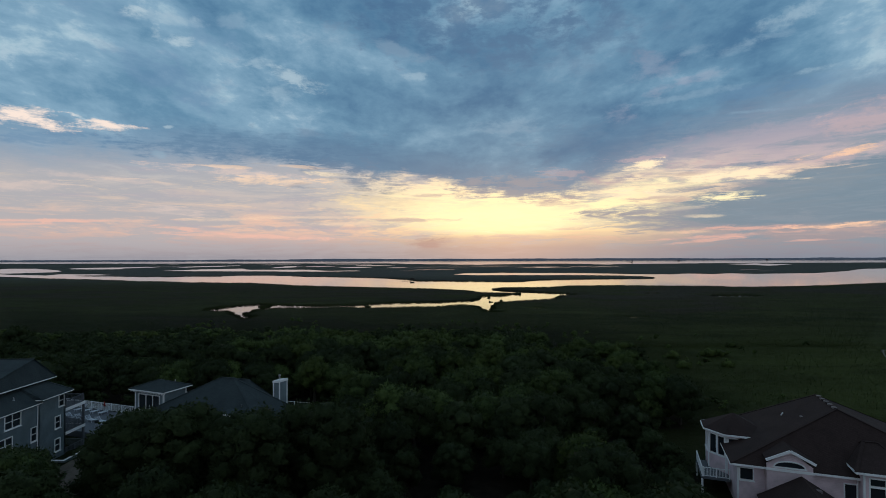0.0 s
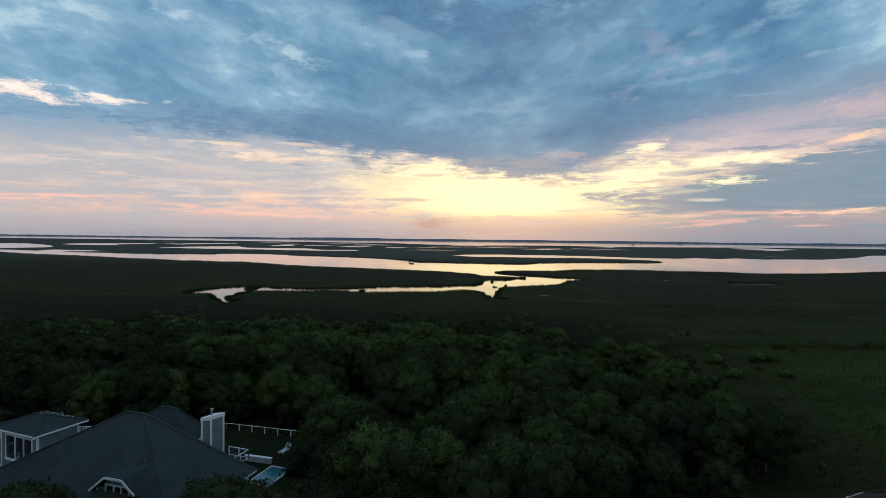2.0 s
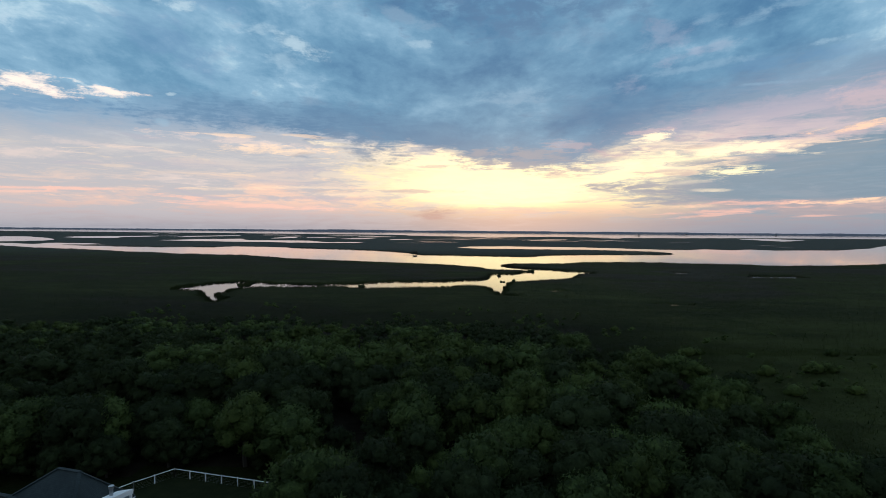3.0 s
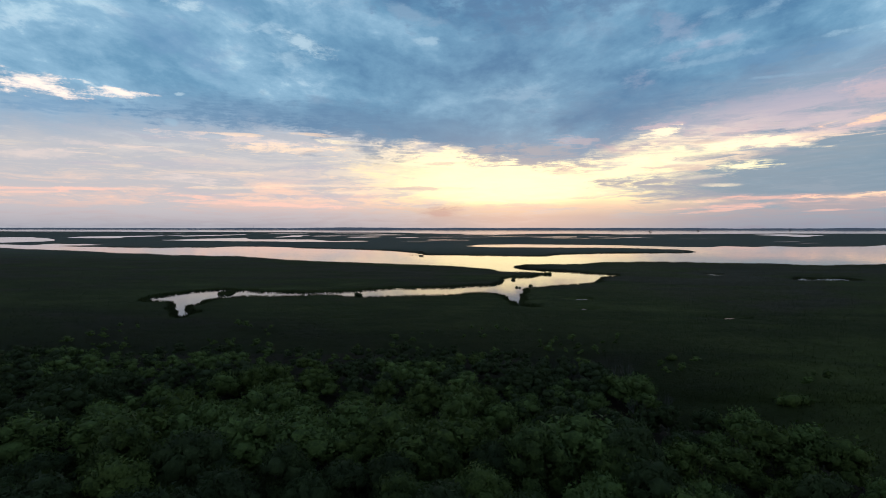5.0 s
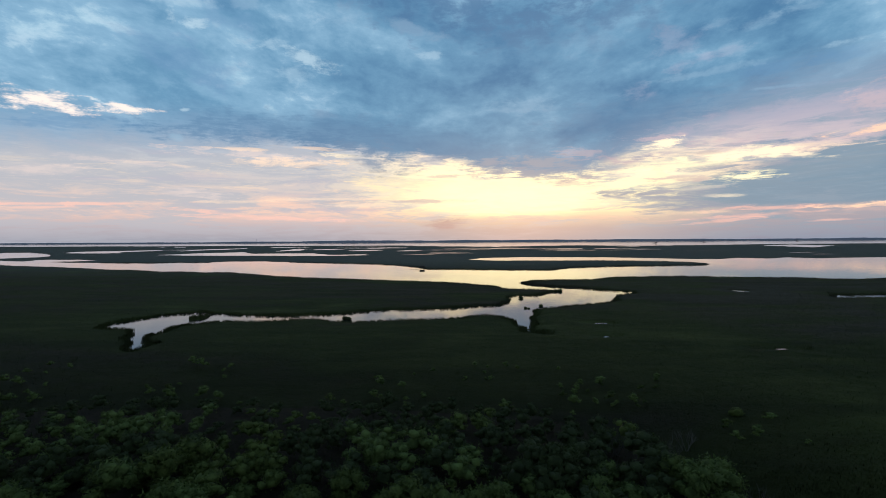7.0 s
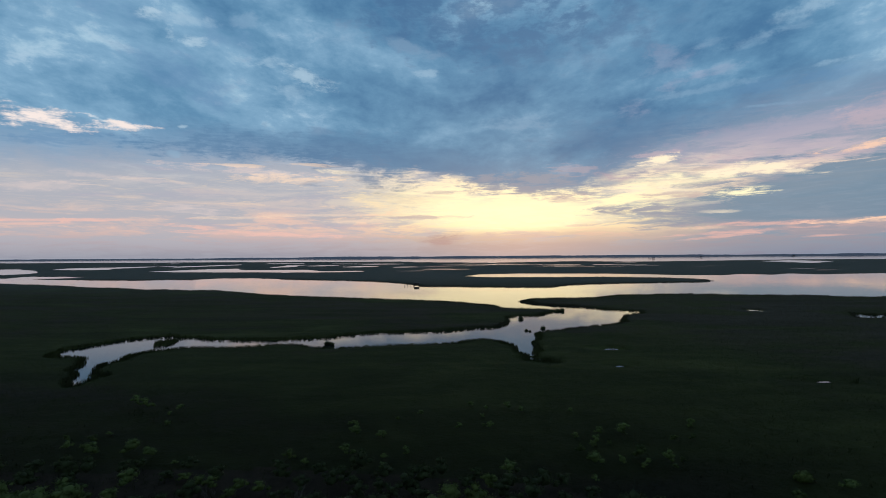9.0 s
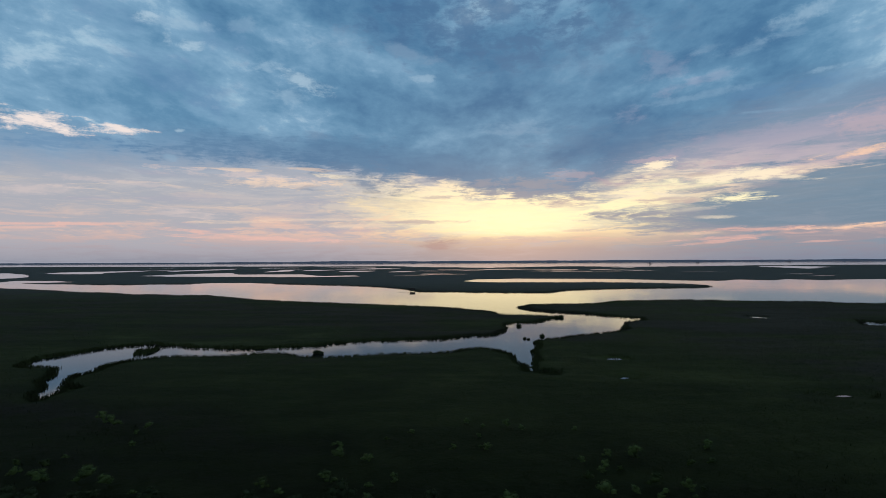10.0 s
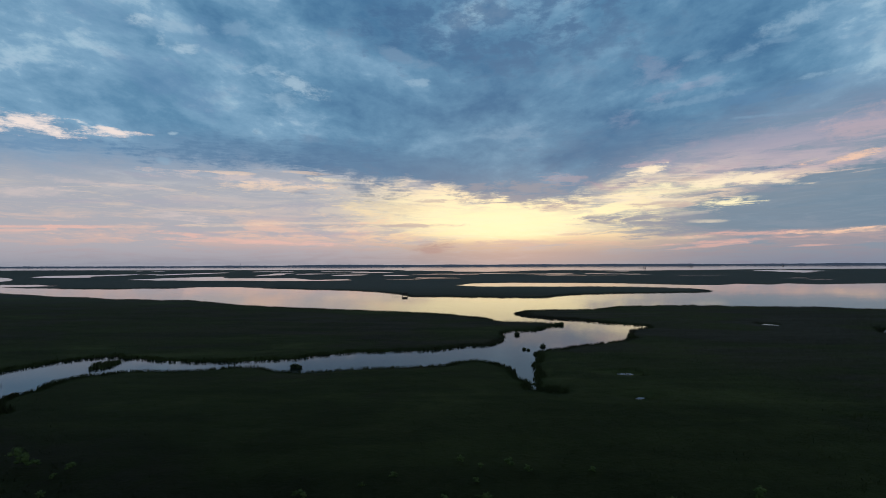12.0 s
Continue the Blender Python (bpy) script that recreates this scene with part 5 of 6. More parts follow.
# chimney
CH = [(-22.90, 68.27), (-22.19, 68.55), (-21.56, 69.73), (-22.27, 69.45)]


def prism(corners, z0, z1):
    bm = bmesh.new()
    low, high = [bm.verts.new((c[0], c[1], z0)) for c in corners], [bm.verts.new((c[0], c[1], z1)) for c in corners]
    n = len(corners)
    bm.faces.new(low[::-1]), bm.faces.new(high)
    for i in range(n):
        bm.faces.new((low[i], low[(i + 1) % n], high[(i + 1) % n], high[i]))
    return bm


def grown(corners, d):
    mx, my = sum(c[0] for c in corners) / len(corners), sum(c[1] for c in corners) / len(corners)
    return [(mx + (c[0] - mx) * d, my + (c[1] - my) * d) for c in corners]


chimney = part("chimney", prism(CH, 5.0, 10.3), M_BLUE, mid_house, "boxed chimney clad in blue-grey boards")
part("cap", prism(grown(CH, 1.16), 10.3, 10.62), M_WHITE, chimney, "white painted chimney cap")
for c in CH:
    part("corner_board", boxes((c[0] - 0.07, c[1] - 0.07, 5.0, c[0] + 0.07, c[1] + 0.07, 10.29)), M_WHITE, chimney)
bm = bmesh.new()
cx, cy = (sum(c[0] for c in CH) / 4 - 0.1, sum(c[1] for c in CH) / 4)
bmesh.ops.create_cone(bm, cap_ends=True, segments=12, radius1=0.11, radius2=0.11, depth=0.55, matrix=Matrix.Translation((cx, cy, 10.85)))
bmesh.ops.create_cone(bm, cap_ends=True, segments=12, radius1=0.17, radius2=0.17, depth=0.16, matrix=Matrix.Translation((cx, cy, 11.15)))
part("flue", bm, M_METAL, chimney, "round galvanised flue with a cap")

# ---------------------------------------------------------------- the tall grey house
tall_house = thing("house", "tall three-storey grey clapboard house with white window trim", "house", Matrix.LocRotScale((0, 0, -1.35), None, Vector((1.05,) * 3)))
GZ = 1.7
WALL_X = -47.9
side = {1: [(5.0, 8.3, 7.0, 9.75, 2, True), (8.55, 5.8, 9.3, 7.3, 1, True), (4.2, 5.8, 5.9, 7.3, 2, True), (1.2, 8.3, 2.4, 9.75, 1, True), (1.2, 5.6, 2.4, 7.2, 1, True), (3.4, 2.4, 4.6, 3.9, 1, True)]}
walls_round(tall_house, [(-60.0, 50.6), (WALL_X, 50.6), (WALL_X, 60.1), (-60.0, 60.1)], GZ, 9.95, M_GREY, side, boards=False)
back = {1: [(3.2, 8.7, 3.95, 10.0, 1, True), (2.6, 6.15, 3.35, 7.5, 1, True), (2.6, 3.35, 3.35, 4.75, 1, True)], 2: [(1.2, 5.0, 3.2, 7.1, 2, False), (1.2, 8.0, 3.2, 10.0, 2, False)]}
walls_round(tall_house, [(-60.0, 60.11), (WALL_X + 0.06, 60.11), (WALL_X + 0.06, 64.4), (-60.0, 64.4)], GZ, 10.25, M_GREY, back, boards=False)
hip_roof(tall_house, [(-60.6, 50.0), (WALL_X + 0.45, 50.0), (WALL_X + 0.45, 60.25), (-60.6, 60.25)], 10.05, [(-53.6, 54.0, 13.2), (-53.4, 60.5, 13.2)], M_SLATE)
hip_roof(tall_house, [(-60.6, 59.9), (WALL_X + 0.75, 59.9), (WALL_X + 0.75, 64.9), (-60.6, 64.9)], 10.4, [(-53.8, 60.7, 13.3), (-53.6, 62.5, 13.3)], M_SLATE)
walls_round(tall_house, [(-63.0, 55.0), (-50.5, 55.0), (-50.5, 64.4), (-63.0, 64.4)], 10.5, 11.9, M_GREY, boards=False)
hip_roof(tall_house, [(-64.0, 51.0), (-49.6, 51.0), (-49.6, 65.2), (-64.0, 65.2)], 12.0, [(-62.0, 62.4, 14.6), (-50.8, 63.0, 14.6)], M_SLATE, name="upper_roof")
vent_pipe(tall_house, -52.0, 57.4, 12.9, 0.6)
vent_pipe(tall_house, -49.0, 58.0, 10.9, 0.35)
for x0 in (WALL_X + 0.27,):
    part("downpipe", boxes((x0 - 0.24, 59.95, GZ, x0 - 0.17, 60.05, 9.9)), M_WHITE, tall_house)
# planter wall beside the house
part("screen_wall", boxes((WALL_X + 0.28, 61.2, GZ - 0.6, WALL_X + 2.3, 61.4, GZ + 1.1), (WALL_X + 2.1, 61.4, GZ - 0.6, WALL_X + 2.3, 66.9, GZ + 1.1)), M_GREY, tall_house)
part("screen_cap", boxes((WALL_X + 0.28, 61.12, GZ + 1.1, WALL_X + 2.34, 61.46, GZ + 1.14), (WALL_X + 2.06, 61.46, GZ + 1.1, WALL_X + 2.34, 66.95, GZ + 1.14)), M_WHITE, tall_house)
# rear porches on three levels
for z in (8.0, 5.0, 2.0):
    deck = part("porch_deck", boxes((-60, 64.7, z - 0.25, WALL_X - 0.2, 68.2, z)), M_DECK, tall_house, "weathered porch deck on posts")
    part("skirt_board", boxes((-60, 68.2, z - 0.34, WALL_X - 0.14, 68.26, z + 0.03), (WALL_X - 0.2, 64.75, z - 0.34, WALL_X - 0.14, 68.2, z + 0.03)), M_WHITE, deck)
    rail_run(deck, (WALL_X - 0.3, 64.85), (WALL_X - 0.3, 68.1), z, 2.0, 1.0, M_DECK)
    rail_run(deck, (WALL_X - 0.45, 68.1), (-59.8, 68.1), z, 2.4, 1.0, M_DECK)
for px in (WALL_X - 0.3, -51.6, -55.8, -59.9):
    part("porch_post", soft_box(px - 0.12, 67.98, 0.4, px + 0.12, 68.22, 8.0), M_WHITE if px > -48 else M_DECK, tall_house)

# ---------------------------------------------------------------- the pink house
PM = Matrix.LocRotScale((29.0, 52.0, 0), Euler((0, 0, radians(-20))), None)
pink = thing("house", "pink clapboard beach house with dark brown shingle roof", "house", PM)
PZ = 1.2
walls_round(pink, [(0.4, -0.4), (20.5, -0.4), (20.5, 14), (0.4, 11.5)], PZ, 6.3, M_PINK,
            {0: [(0.25, 4.85, 1.35, 5.95, 1, False), (8.9, 4.2, 9.8, 5.6, 1, False), (2.6, 1.6, 3.8, 3.2, 1, True), (7.5, 1.6, 8.7, 3.2, 1, True)]})
pink_roof = hip_roof(pink, [(21.2, -1.0), (21.2, 14.7), (-0.3, 12.2), (-0.3, -1.0)], 6.5, [(10.2, 4.3, 11.4), (10.0, 10.0, 11.4)], M_BROWN, board=0.2)
# ridge vents and roof jacks
for i in range(5):
    part("roof_vent", boxes((9.9, 4.5 + 1.15 * i, 11.36, 10.3, 4.85 + 1.15 * i, 11.5)), M_VENT, pink_roof, "small pale roof vent")
for vx, vy, vz in ((7.5, 5.2, 10.0), (14.8, 3.6, 9.55), (16.5, 5.5, 8.6)):
    part("roof_vent", boxes((vx - 0.25, vy - 0.2, vz - 0.2, vx + 0.25, vy + 0.2, vz + 0.12)), M_VENT, pink_roof, "small pale roof vent")
part("rake_board", beams(0.05, 0.11, ((5.85, 6.65, 9.62), (6.1, 6.85, 9.9))), M_WHITE, pink_roof, "short white rake board")
# arched front dormer
dm = Matrix.Translation((4.7, -1.15, 0.2))
gable_roof(pink, dm, 1.75, 5.0, 7.3, 8.2, M_BROWN, 0.3)
bm = bmesh.new()
n_arc = 10
arc = [(1.25 * math.cos(math.pi * i / n_arc), 6.55 + 0.55 * math.sin(math.pi * i / n_arc)) for i in range(n_arc + 1)]
low = [bm.verts.new((1.9, 0, 6.3)), bm.verts.new((1.9, 0, 6.75)), bm.verts.new((0, 0, 8.2)), bm.verts.new((-1.9, 0, 6.75)), bm.verts.new((-1.9, 0, 6.3))]
arch = [bm.verts.new((a, 0, b)) for a, b in arc]
bm.faces.new((low[0], low[1], arch[2], arch[1], arch[0]))
bm.faces.new((low[1], low[2], arch[5], arch[4], arch[3], arch[2]))
bm.faces.new((low[2], low[3], arch[8], arch[7], arch[6], arch[5]))
bm.faces.new((low[3], low[4], arch[10], arch[9], arch[8]))
bm.faces.new((low[4], low[0], arch[0], arch[10]))
grown_faces = bmesh.ops.extrude_face_region(bm, geom=bm.faces[:])
bmesh.ops.translate(bm, vec=(0, 0.15, 0), verts=[v for v in grown_faces["geom"] if isinstance(v, bmesh.types.BMVert)])
bmesh.ops.recalc_face_normals(bm, faces=bm.faces)
dormer_wall = part("dormer_wall", spun(bm, dm), M_PINK, pink)
dormer_window = part("window", spun(beams(0.1, 0.12, *[((a[0] * 1.04, -0.03, a[1] + 0.04), (b[0] * 1.04, -0.03, b[1] + 0.04)) for a, b in zip(arc, arc[1:])], ((-1.4, -0.03, 6.5), (1.4, -0.03, 6.5))), dm), M_WHITE, pink)
bm = bmesh.new()
bm.faces.new([bm.verts.new((a, 0.08, b)) for a, b in arc])
part("pane", spun(bm, dm), M_GLASS, dormer_window)
part("belt_board", spun(boxes((-2.0, -0.06, 6.12, 2.0, 0.0, 6.36)), dm), M_WHITE, pink)
part("bay_wall", spun(boxes((-1.9, 0, PZ, 1.9, 0.7, 6.12)), dm), M_PINK, pink)
# right-hand bay with its own small hip roof
bay = [(10.3, -1.7), (13.9, -1.7), (13.9, -0.4), (10.3, -0.4)]
walls_round(pink, bay, PZ, 7.2, M_PINK, {0: [(0.5, 4.0, 1.6, 6.0, 1, False), (0.5, 6.2, 1.6, 6.8, 1, False)]})
hip_roof(pink, [(9.6, -2.2), (14.4, -2.2), (14.4, 3.4), (9.6, 3.4)], 7.45, [(11.4, 1.5, 9.2), (12.6, 1.5, 9.2)], M_BROWN, name="bay_roof", board=0.2)
# low porch roof running out from the front wall
pm = Matrix.Translation((5.6, -6.5, 0))
gable_roof(pink, pm, 3.4, 5.2, 3.9, 6.0, M_BROWN, 0.3, name="porch_roof")
for vx, vy, vz in ((0.9, 3.4, 5.55), (1.3, 1.8, 5.3)):
    part("roof_vent", spun(boxes((vx - 0.2, vy - 0.2, vz - 0.1, vx + 0.2, vy + 0.2, vz + 0.16)), pm), M_VENT, pink, "small pale roof vent")
walls_round(pink, [(2.5, -6.2), (8.7, -6.2), (8.7, -1.3), (2.5, -1.3)], PZ, 3.9, M_PINK, {3: [(1.5, 2.0, 2.6, 3.3, 1, True)]})
# eight-sided turret room at the corner
turret_c, turret_r = (1.3, 7.0), 2.9
eight = [(turret_c[0] + turret_r * math.cos(radians(a)), turret_c[1] + turret_r * math.sin(radians(a))) for a in range(22, 382, 45)]
panes_of = {i: [(0.25, 5.2, 1.0, 7.2, 1, False), (1.22, 5.2, 1.97, 7.2, 1, False)] for i in (2, 3, 4, 5)}
walls_round(pink, eight, PZ + 2.0, 7.55, M_PINK, panes_of)
bm = bmesh.new()
wide8 = [(turret_c[0] + (turret_r + 0.55) * math.cos(radians(a)), turret_c[1] + (turret_r + 0.55) * math.sin(radians(a))) for a in range(22, 382, 45)]
tip = bm.verts.new((*turret_c, 9.35))
rim, low = [bm.verts.new((*p, 7.75)) for p in wide8], [bm.verts.new((*p, 7.6)) for p in wide8]
for i in range(8):
    bm.faces.new((rim[i], rim[(i + 1) % 8], tip))
    bm.faces.new((low[i], low[(i + 1) % 8], rim[(i + 1) % 8], rim[i]))
bm.faces.new(low[::-1])
turret_roof = part("turret_roof", bm, M_BROWN, pink)
for a, b in zip(wide8, wide8[1:] + wide8[:1]):
    part("fascia", beams(0.06, 0.2, ((*a, 7.66), (*b, 7.66))), M_WHITE, turret_roof, "white painted fascia board")
# balcony under the turret
balcony = part("balcony", boxes((-2.5, 2.6, 3.2, 0.3, 7.6, 3.4)), M_DECK, pink, "small balcony with white railings")
rail_run(balcony, (-2.4, 2.7), (-2.4, 7.5), 3.4, 1.6)
rail_run(balcony, (-2.3, 2.7), (0.2, 2.7), 3.4, 1.3)
for px, py in ((-2.4, 2.7), (-2.4, 7.5)):
    part("balcony_post", soft_box(px - 0.1, py - 0.1, 0.9, px + 0.1, py + 0.1, 3.2), M_WHITE, balcony)

# ---------------------------------------------------------------- yards between the houses
lawn = new("lawn", mesh_from("lawn", [(-33.5, 76, 0.78), (-15, 73, 0.78), (-14.5, 87.2, 0.74), (-30.6, 91.6, 0.74), (-34, 88, 0.74)], [(0, 1, 2, 3, 4)], M_LAWN))
tagged(lawn, "dim mown lawn inside a white fence", "lawn", kind="structure")
drive = new("driveway", mesh_from("driveway", [(-46.8, 44, 1.78), (-38, 42, 1.78), (-39.5, 58, 1.72), (-43, 67, 1.70), (-46.8, 67, 1.70)], [(0, 1, 2, 3, 4)], M_SAND))
tagged(drive, "pale sandy drive beside the tall grey house", "driveway", kind="structure")


def yard_fence(label, points, z, gap=2.4, high=1.15, pickets=0.14):
    fence = thing("fence", label, "fence")
    for a, b in zip(points, points[1:]):
        rail_run(fence, a, b, z, gap, high, pickets=pickets)
        if not pickets:
            wires = beams(0.006, 0.006, *[((*a, z + h), (*b, z + h)) for h in (0.3, 0.45, 0.6, 0.75, 0.9)])
            part("wire", wires, M_METAL, fence)
    return fence


yard_fence("white post and rail fence with wire round the lawn", [(-36.0, 84.0), (-33.0, 88.2), (-30.4, 91.2), (-15.2, 87.6), (-11.0, 86.6)], 0.45, 2.0, 1.15, 0)
yard_fence("white railing fence along the sun deck", [(-66.0, 88.2), (-50.8, 83.0), (-47.5, 81.8)], 1.75, 2.2, 1.2)
yard_fence("white railing round the pool stairs", [(-24.5, 78.0), (-22.0, 77.2), (-22.9, 74.9)], 2.9, 1.3, 1.0, 0)

sun_deck = thing("sun_deck", "grey slatted wooden sun deck beside the house", "deck")
deck_frame = Matrix.LocRotScale((-47.0, 80.0, 1.72), Euler((0, 0, radians(-19))), None)
board = soft_box(-0.14, -7.0, -0.1, 0.14, 1.6, 0.0, edge=0.012)
board_mesh = bpy.data.meshes.new("plank")
board.to_mesh(board_mesh)
board.free()
board_mesh.materials.append(M_DECK)
for i in range(60):
    ob = new("plank", board_mesh)
    ob.parent = sun_deck
    ob.matrix_basis = deck_frame @ Matrix.Translation((-0.4 - 0.295 * i, 0, 0.0))
bm = boxes((-18.2, -7.0, -0.9, 0, -6.9, -0.1), (-18.2, 1.5, -0.9, 0, 1.6, -0.1), (-18.2, -3, -0.9, 0, -2.9, -0.1))
part("joist", spun(bm, deck_frame), M_DECK, sun_deck)


def sun_lounger():
    """A reclined lounger of white tubes and straps."""
    t = thing("sun_lounger", "white strap sun lounger with a raised back on the deck", "sun lounger", group="loungers on the sun deck")
    for y in (-0.33, 0.33):
        part("side_rail", beams(0.05, 0.05, ((-0.95, y, 0.34), (0.35, y, 0.34)), ((0.35, y, 0.34), (0.95, y, 0.86))), M_SEAT, t)
    for px in (-0.8, 0.3):
        for y in (-0.33, 0.33):
            part("leg", beams(0.05, 0.05, ((px, y, 0.0), (px, y, 0.34))), M_SEAT, t)
    part("seat", boxes(*[(-0.93 + 0.13 * i, -0.31, 0.35, -0.83 + 0.13 * i, 0.31, 0.37) for i in range(10)]), M_SEAT, t)
    bm = bmesh.new()
    for i in range(6):
        f = (i + 0.4) / 6
        beam(bm, (0.35 + 0.6 * f, -0.31, 0.36 + 0.52 * f), (0.35 + 0.6 * f, 0.31, 0.36 + 0.52 * f), 0.09, 0.02)
    part("backrest", bm, M_SEAT, t)
    return t


lounger = sun_lounger()
spots_of = [(-60.6, 85.0), (-58.9, 84.4), (-57.2, 83.9), (-55.5, 83.3)]
loungers = [copy_thing(lounger, Matrix.LocRotScale((x, y, 1.73), Euler((0, 0, radians(62 + 4 * i))), None)) for i, (x, y) in enumerate(spots_of[1:])]
for i, (x, y) in enumerate(((-59.0, 80.6), (-57.0, 79.9), (-55.0, 79.3), (-53.0, 78.6))):
    copy_thing(lounger, Matrix.LocRotScale((x, y, 1.73), Euler((0, 0, radians(155))), None))
lounger.matrix_basis = Matrix.LocRotScale((*spots_of[0], 1.73), Euler((0, 0, radians(66))), None)

umbrella = thing("patio_umbrella", "closed red canvas patio umbrella on the sun deck", "umbrella", Matrix.LocRotScale((-56.6, 84.9, 1.73), None, Vector((0.75, 0.75, 0.68))))
bm = bmesh.new()
bmesh.ops.create_cone(bm, cap_ends=True, segments=8, radius1=0.03, radius2=0.03, depth=2.2, matrix=Matrix.Translation((0, 0, 1.1)))
part("pole", bm, M_DECK, umbrella)
bm = bmesh.new()
bmesh.ops.create_cone(bm, cap_ends=True, segments=12, radius1=0.22, radius2=0.05, depth=1.2, matrix=Matrix.Translation((0, 0, 1.65)))
for v in bm.verts:
    if v.co.z < 1.2:
        a = math.atan2(v.co.y, v.co.x)
        v.co.x, v.co.y = v.co.x * (1 + 0.3 * math.cos(6 * a)), v.co.y * (1 + 0.3 * math.cos(6 * a))
part("canopy", bm, M_RED, umbrella)
bm = bmesh.new()
bmesh.ops.create_cone(bm, cap_ends=True, segments=14, radius1=0.28, radius2=0.24, depth=0.12, matrix=Matrix.Translation((0, 0, 0.06)))
part("base", bm, M_METAL, umbrella)

grill = thing("barbecue_grill", "round black kettle barbecue grill on the sun deck", "grill", Matrix.Translation((-52.2, 76.6, 1.73)))
bm = bmesh.new()
bmesh.ops.create_uvsphere(bm, u_segments=14, v_segments=8, radius=0.32, matrix=Matrix.Translation((0, 0, 0.85)) @ Matrix.Diagonal((1, 1, 0.8, 1)))
M_BLACK = material("black_enamel", paint_look((0.015, 0.015, 0.016, 1), 0.3))
part("kettle", bm, M_BLACK, grill)
for i in range(3):
    a = 2.09 * i
    part("leg", beams(0.03, 0.03, ((0.1 * math.cos(a), 0.1 * math.sin(a), 0.65), (0.3 * math.cos(a), 0.3 * math.sin(a), 0.0))), M_METAL, grill)

pool = thing("swimming_pool", "small lit-blue swimming pool with pale coping", "pool", Matrix.LocRotScale((-19.8, 77.6, 0.72), Euler((0, 0, radians(-17))), None))
part("basin_water", boxes((-1.2, -2.0, 0.02, 1.2, 2.0, 0.10)), M_POOL, pool)
for row in ((-1.4, -2.2, 0, -1.2, 2.2, 0.16), (1.2, -2.2, 0, 1.4, 2.2, 0.16), (-1.2, -2.2, 0, 1.2, -2.0, 0.16), (-1.2, 2.0, 0, 1.2, 2.2, 0.16)):
    part("coping", soft_box(*row), M_SEAT, pool)

pool_wall = thing("garden_wall", "low white painted wall between lawn and pool", "wall", Matrix.LocRotScale((-22.4, 81.2, 0.6), Euler((0, 0, radians(-14))), None))
part("wall_body", soft_box(-1.7, -0.15, 0, 1.7, 0.15, 0.75), M_SEAT, pool_wall)
part("coping", soft_box(-1.78, -0.2, 0.75, 1.78, 0.2, 0.84), M_WHITE, pool_wall)

yard_chair = copy_thing(lounger, Matrix.LocRotScale((-20.2, 84.2, 0.63), Euler((0, 0, radians(70))), None))
tagged(yard_chair, "pale strap lounger with a raised back on the lawn", "sun lounger")

# outside stair from the sun deck towards the drive
stair = thing("outdoor_stair", "white outdoor stair with sloping handrails between houses", "stairs", Matrix.LocRotScale((-43.9, 66.4, 1.75), Euler((0, 0, radians(70))), None))
for y in (-0.6, 0.6):
    part("stringer", beams(0.06, 0.28, ((0, y, 0.1), (4.6, y, 2.9))), M_WHITE, stair)
    part("handrail", beams(0.08, 0.06, ((0, y, 1.1), (4.6, y, 3.9))), M_WHITE, stair)
    for i in range(4):
        part("post", beams(0.08, 0.08, ((0.1 + 1.45 * i, y, 0.2 + 0.885 * i), (0.1 + 1.45 * i, y, 1.15 + 0.885 * i))), M_WHITE, stair)
for i in range(15):
    part("tread", boxes((0.12 + 0.3 * i, -0.57, 0.12 + 0.183 * i, 0.42 + 0.3 * i, 0.57, 0.16 + 0.183 * i)), M_DECK, stair)
part("landing", boxes((4.6, -0.7, 2.75, 6.4, 0.7, 2.9)), M_DECK, stair)
for px in (4.7, 6.3):
    for y in (-0.6, 0.6):
        part("landing_post", boxes((px - 0.06, y - 0.06, -0.3, px + 0.06, y + 0.06, 2.75)), M_DECK, stair)

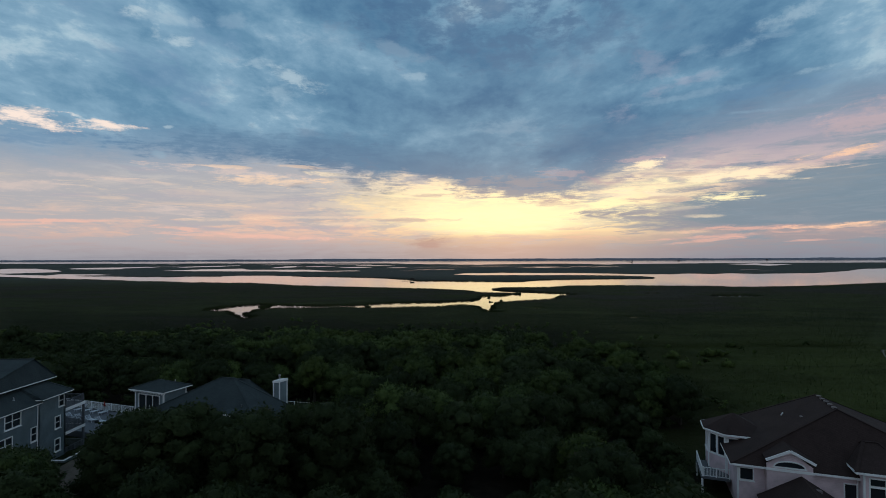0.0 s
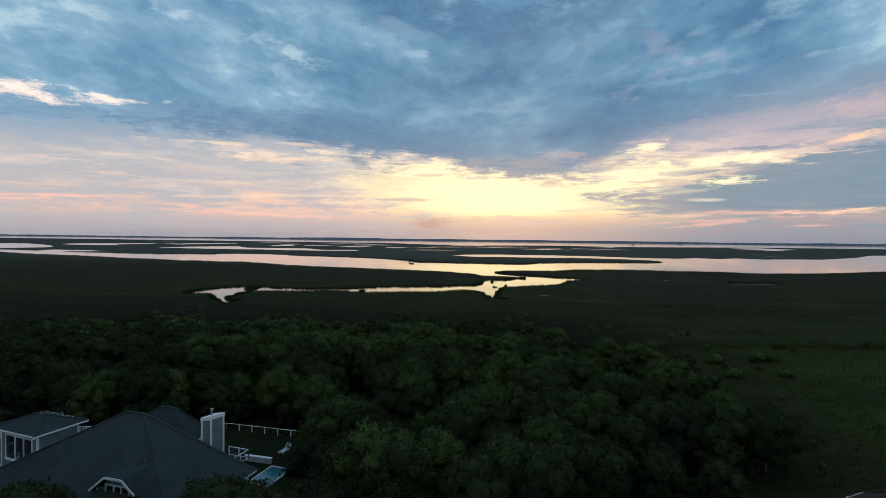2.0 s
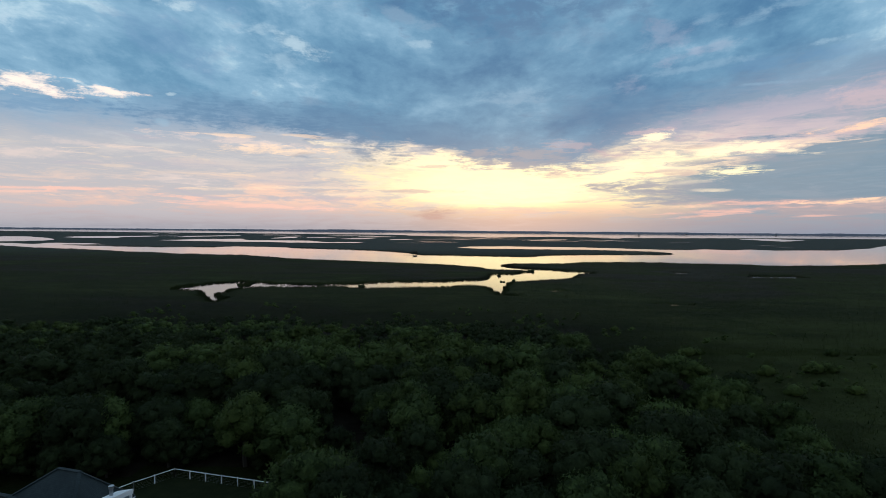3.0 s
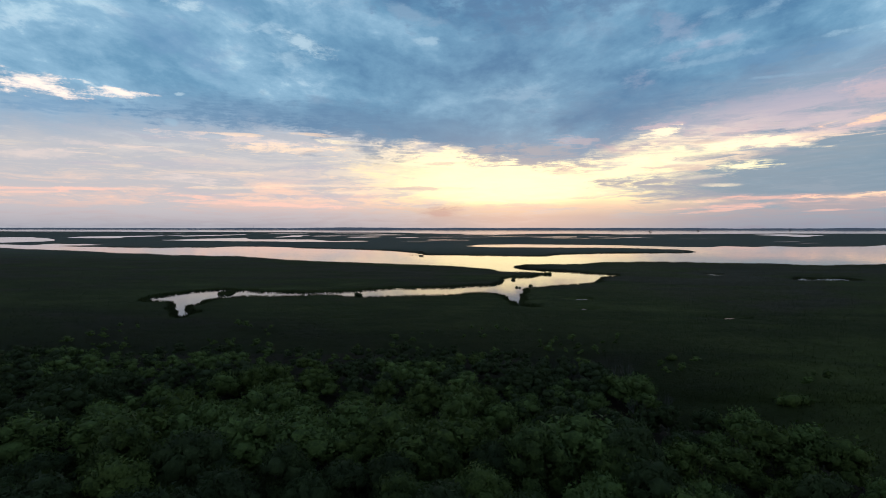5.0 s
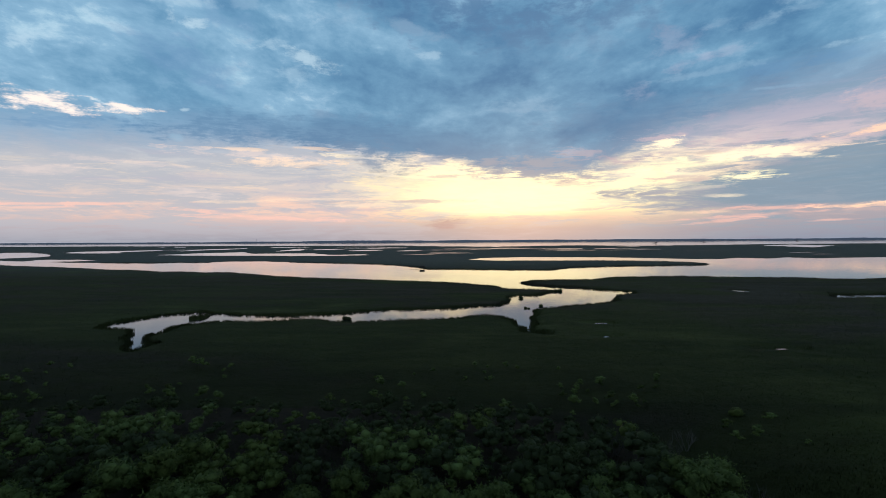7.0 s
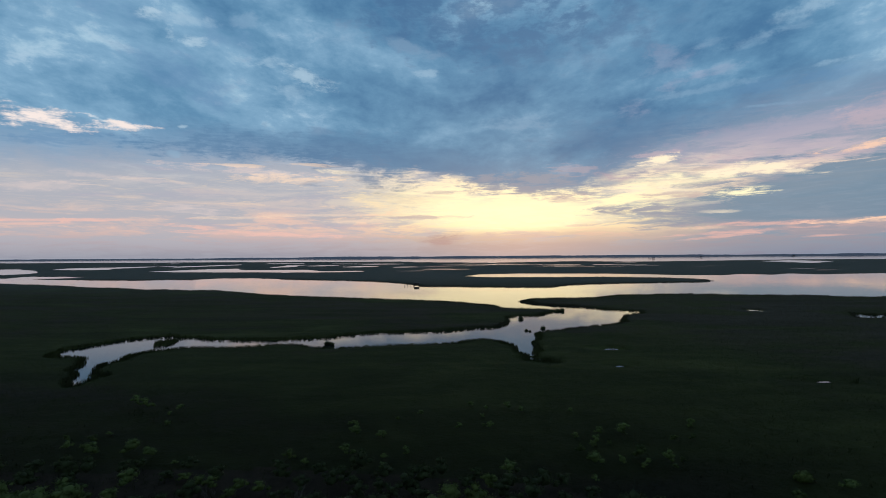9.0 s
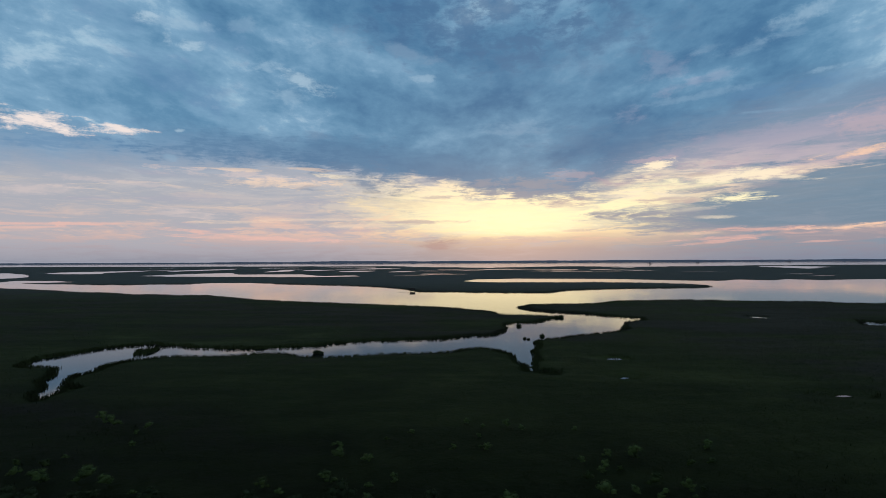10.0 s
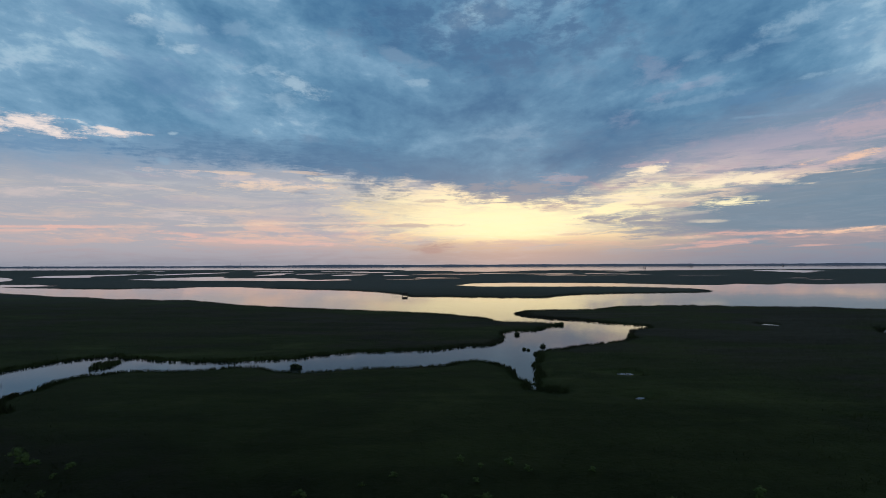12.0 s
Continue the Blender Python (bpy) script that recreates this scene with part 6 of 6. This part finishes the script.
# bushes and the hunting blind in the water
def bush(x, y, r, label, z=-0.05, leaf=1):
    b = thing("bush", label, "bush", Matrix.Translation((x, y, z)))
    v, f, nv = crown_arrays([(0, 0, 0.5 * r, r), (0.5 * r, 0.3 * r, 0.4 * r, 0.7 * r), (-0.6 * r, 0.1 * r, 0.35 * r, 0.6 * r)], 160, 0.17, True)
    part("foliage", fast_mesh("foliage", v, f, M_LEAF[leaf], True, nv), None, b)
    part("stem", beams(0.12, 0.12, ((0, 0, -0.8), (0, 0, 0.5 * r))), M_BARK, b)


for x, y, r in ((-42.6, 278.2, 1.0), (-41.2, 277.7, 0.75), (29.5, 343.0, 1.0), (27.2, 308.0, 0.5), (28.4, 306.6, 0.4), (34.6, 313.5, 0.8), (52.5, 375.0, 1.1), (55.0, 376.2, 1.3)):
    bush(x, y, r, "dark round marsh bush standing at the creek bank")
for x, y, r in ((51.5, 148.5, 1.9), (54.2, 149.4, 1.3), (59.5, 133.4, 1.8), (57.0, 122.0, 1.7), (70.0, 135.7, 2.2), (73.4, 136.6, 1.7), (68.0, 123.0, 1.4), (44.5, 176.0, 1.0), (84.0, 150.0, 1.5)):
    bush(x, y, r, "pale green rounded shrub alone in the grass field", float(land_height(np.array([x]), np.array([y]))[0]) - 0.1, 2)
blind = thing("hunting_blind", "dark wooden hunting blind on stilts with brush", "hut", Matrix.Translation((-38.0, 598.0, 0)))
part("cabin", boxes((-2.4, -1.5, 1.2, 2.4, 1.5, 3.0)), M_BARK, blind)
part("roof", boxes((-2.8, -1.9, 3.0, 2.8, 1.9, 3.15)), M_BARK, blind)
for px in (-2.2, 2.2):
    for py in (-1.3, 1.3):
        part("stilt", beams(0.2, 0.2, ((px, py, -1.2), (px, py, 1.2))), M_BARK, blind)
part("walkway", boxes((-12.5, -0.6, 1.0, -2.4, 0.6, 1.15)), M_BARK, blind)
for i in range(4):
    part("walkway_post", beams(0.16, 0.16, ((-3.4 - 2.8 * i, 0, -1.2), (-3.4 - 2.8 * i, 0, 2.0))), M_BARK, blind)
for x, y, s in ((1030, 2810, 2.2), (1590, 3470, 2.4), (2480, 3930, 2.6)):
    tagged(copy_thing(blind, Matrix.LocRotScale((x, y, 0), None, Vector((s,) * 3))), "far dark hunting blind standing in the sound", "hut")
# thin mast on the far shore, with the same added haze glow
mast = thing("radio_mast", "thin distant lattice radio mast on the far shore", "mast", Matrix.Translation((-1890, 4770, 0)))
part("mast_pole", beams(1.5, 1.5, ((0, 0, 0), (0, 0, 34))), M_FAR_GLOW, mast)
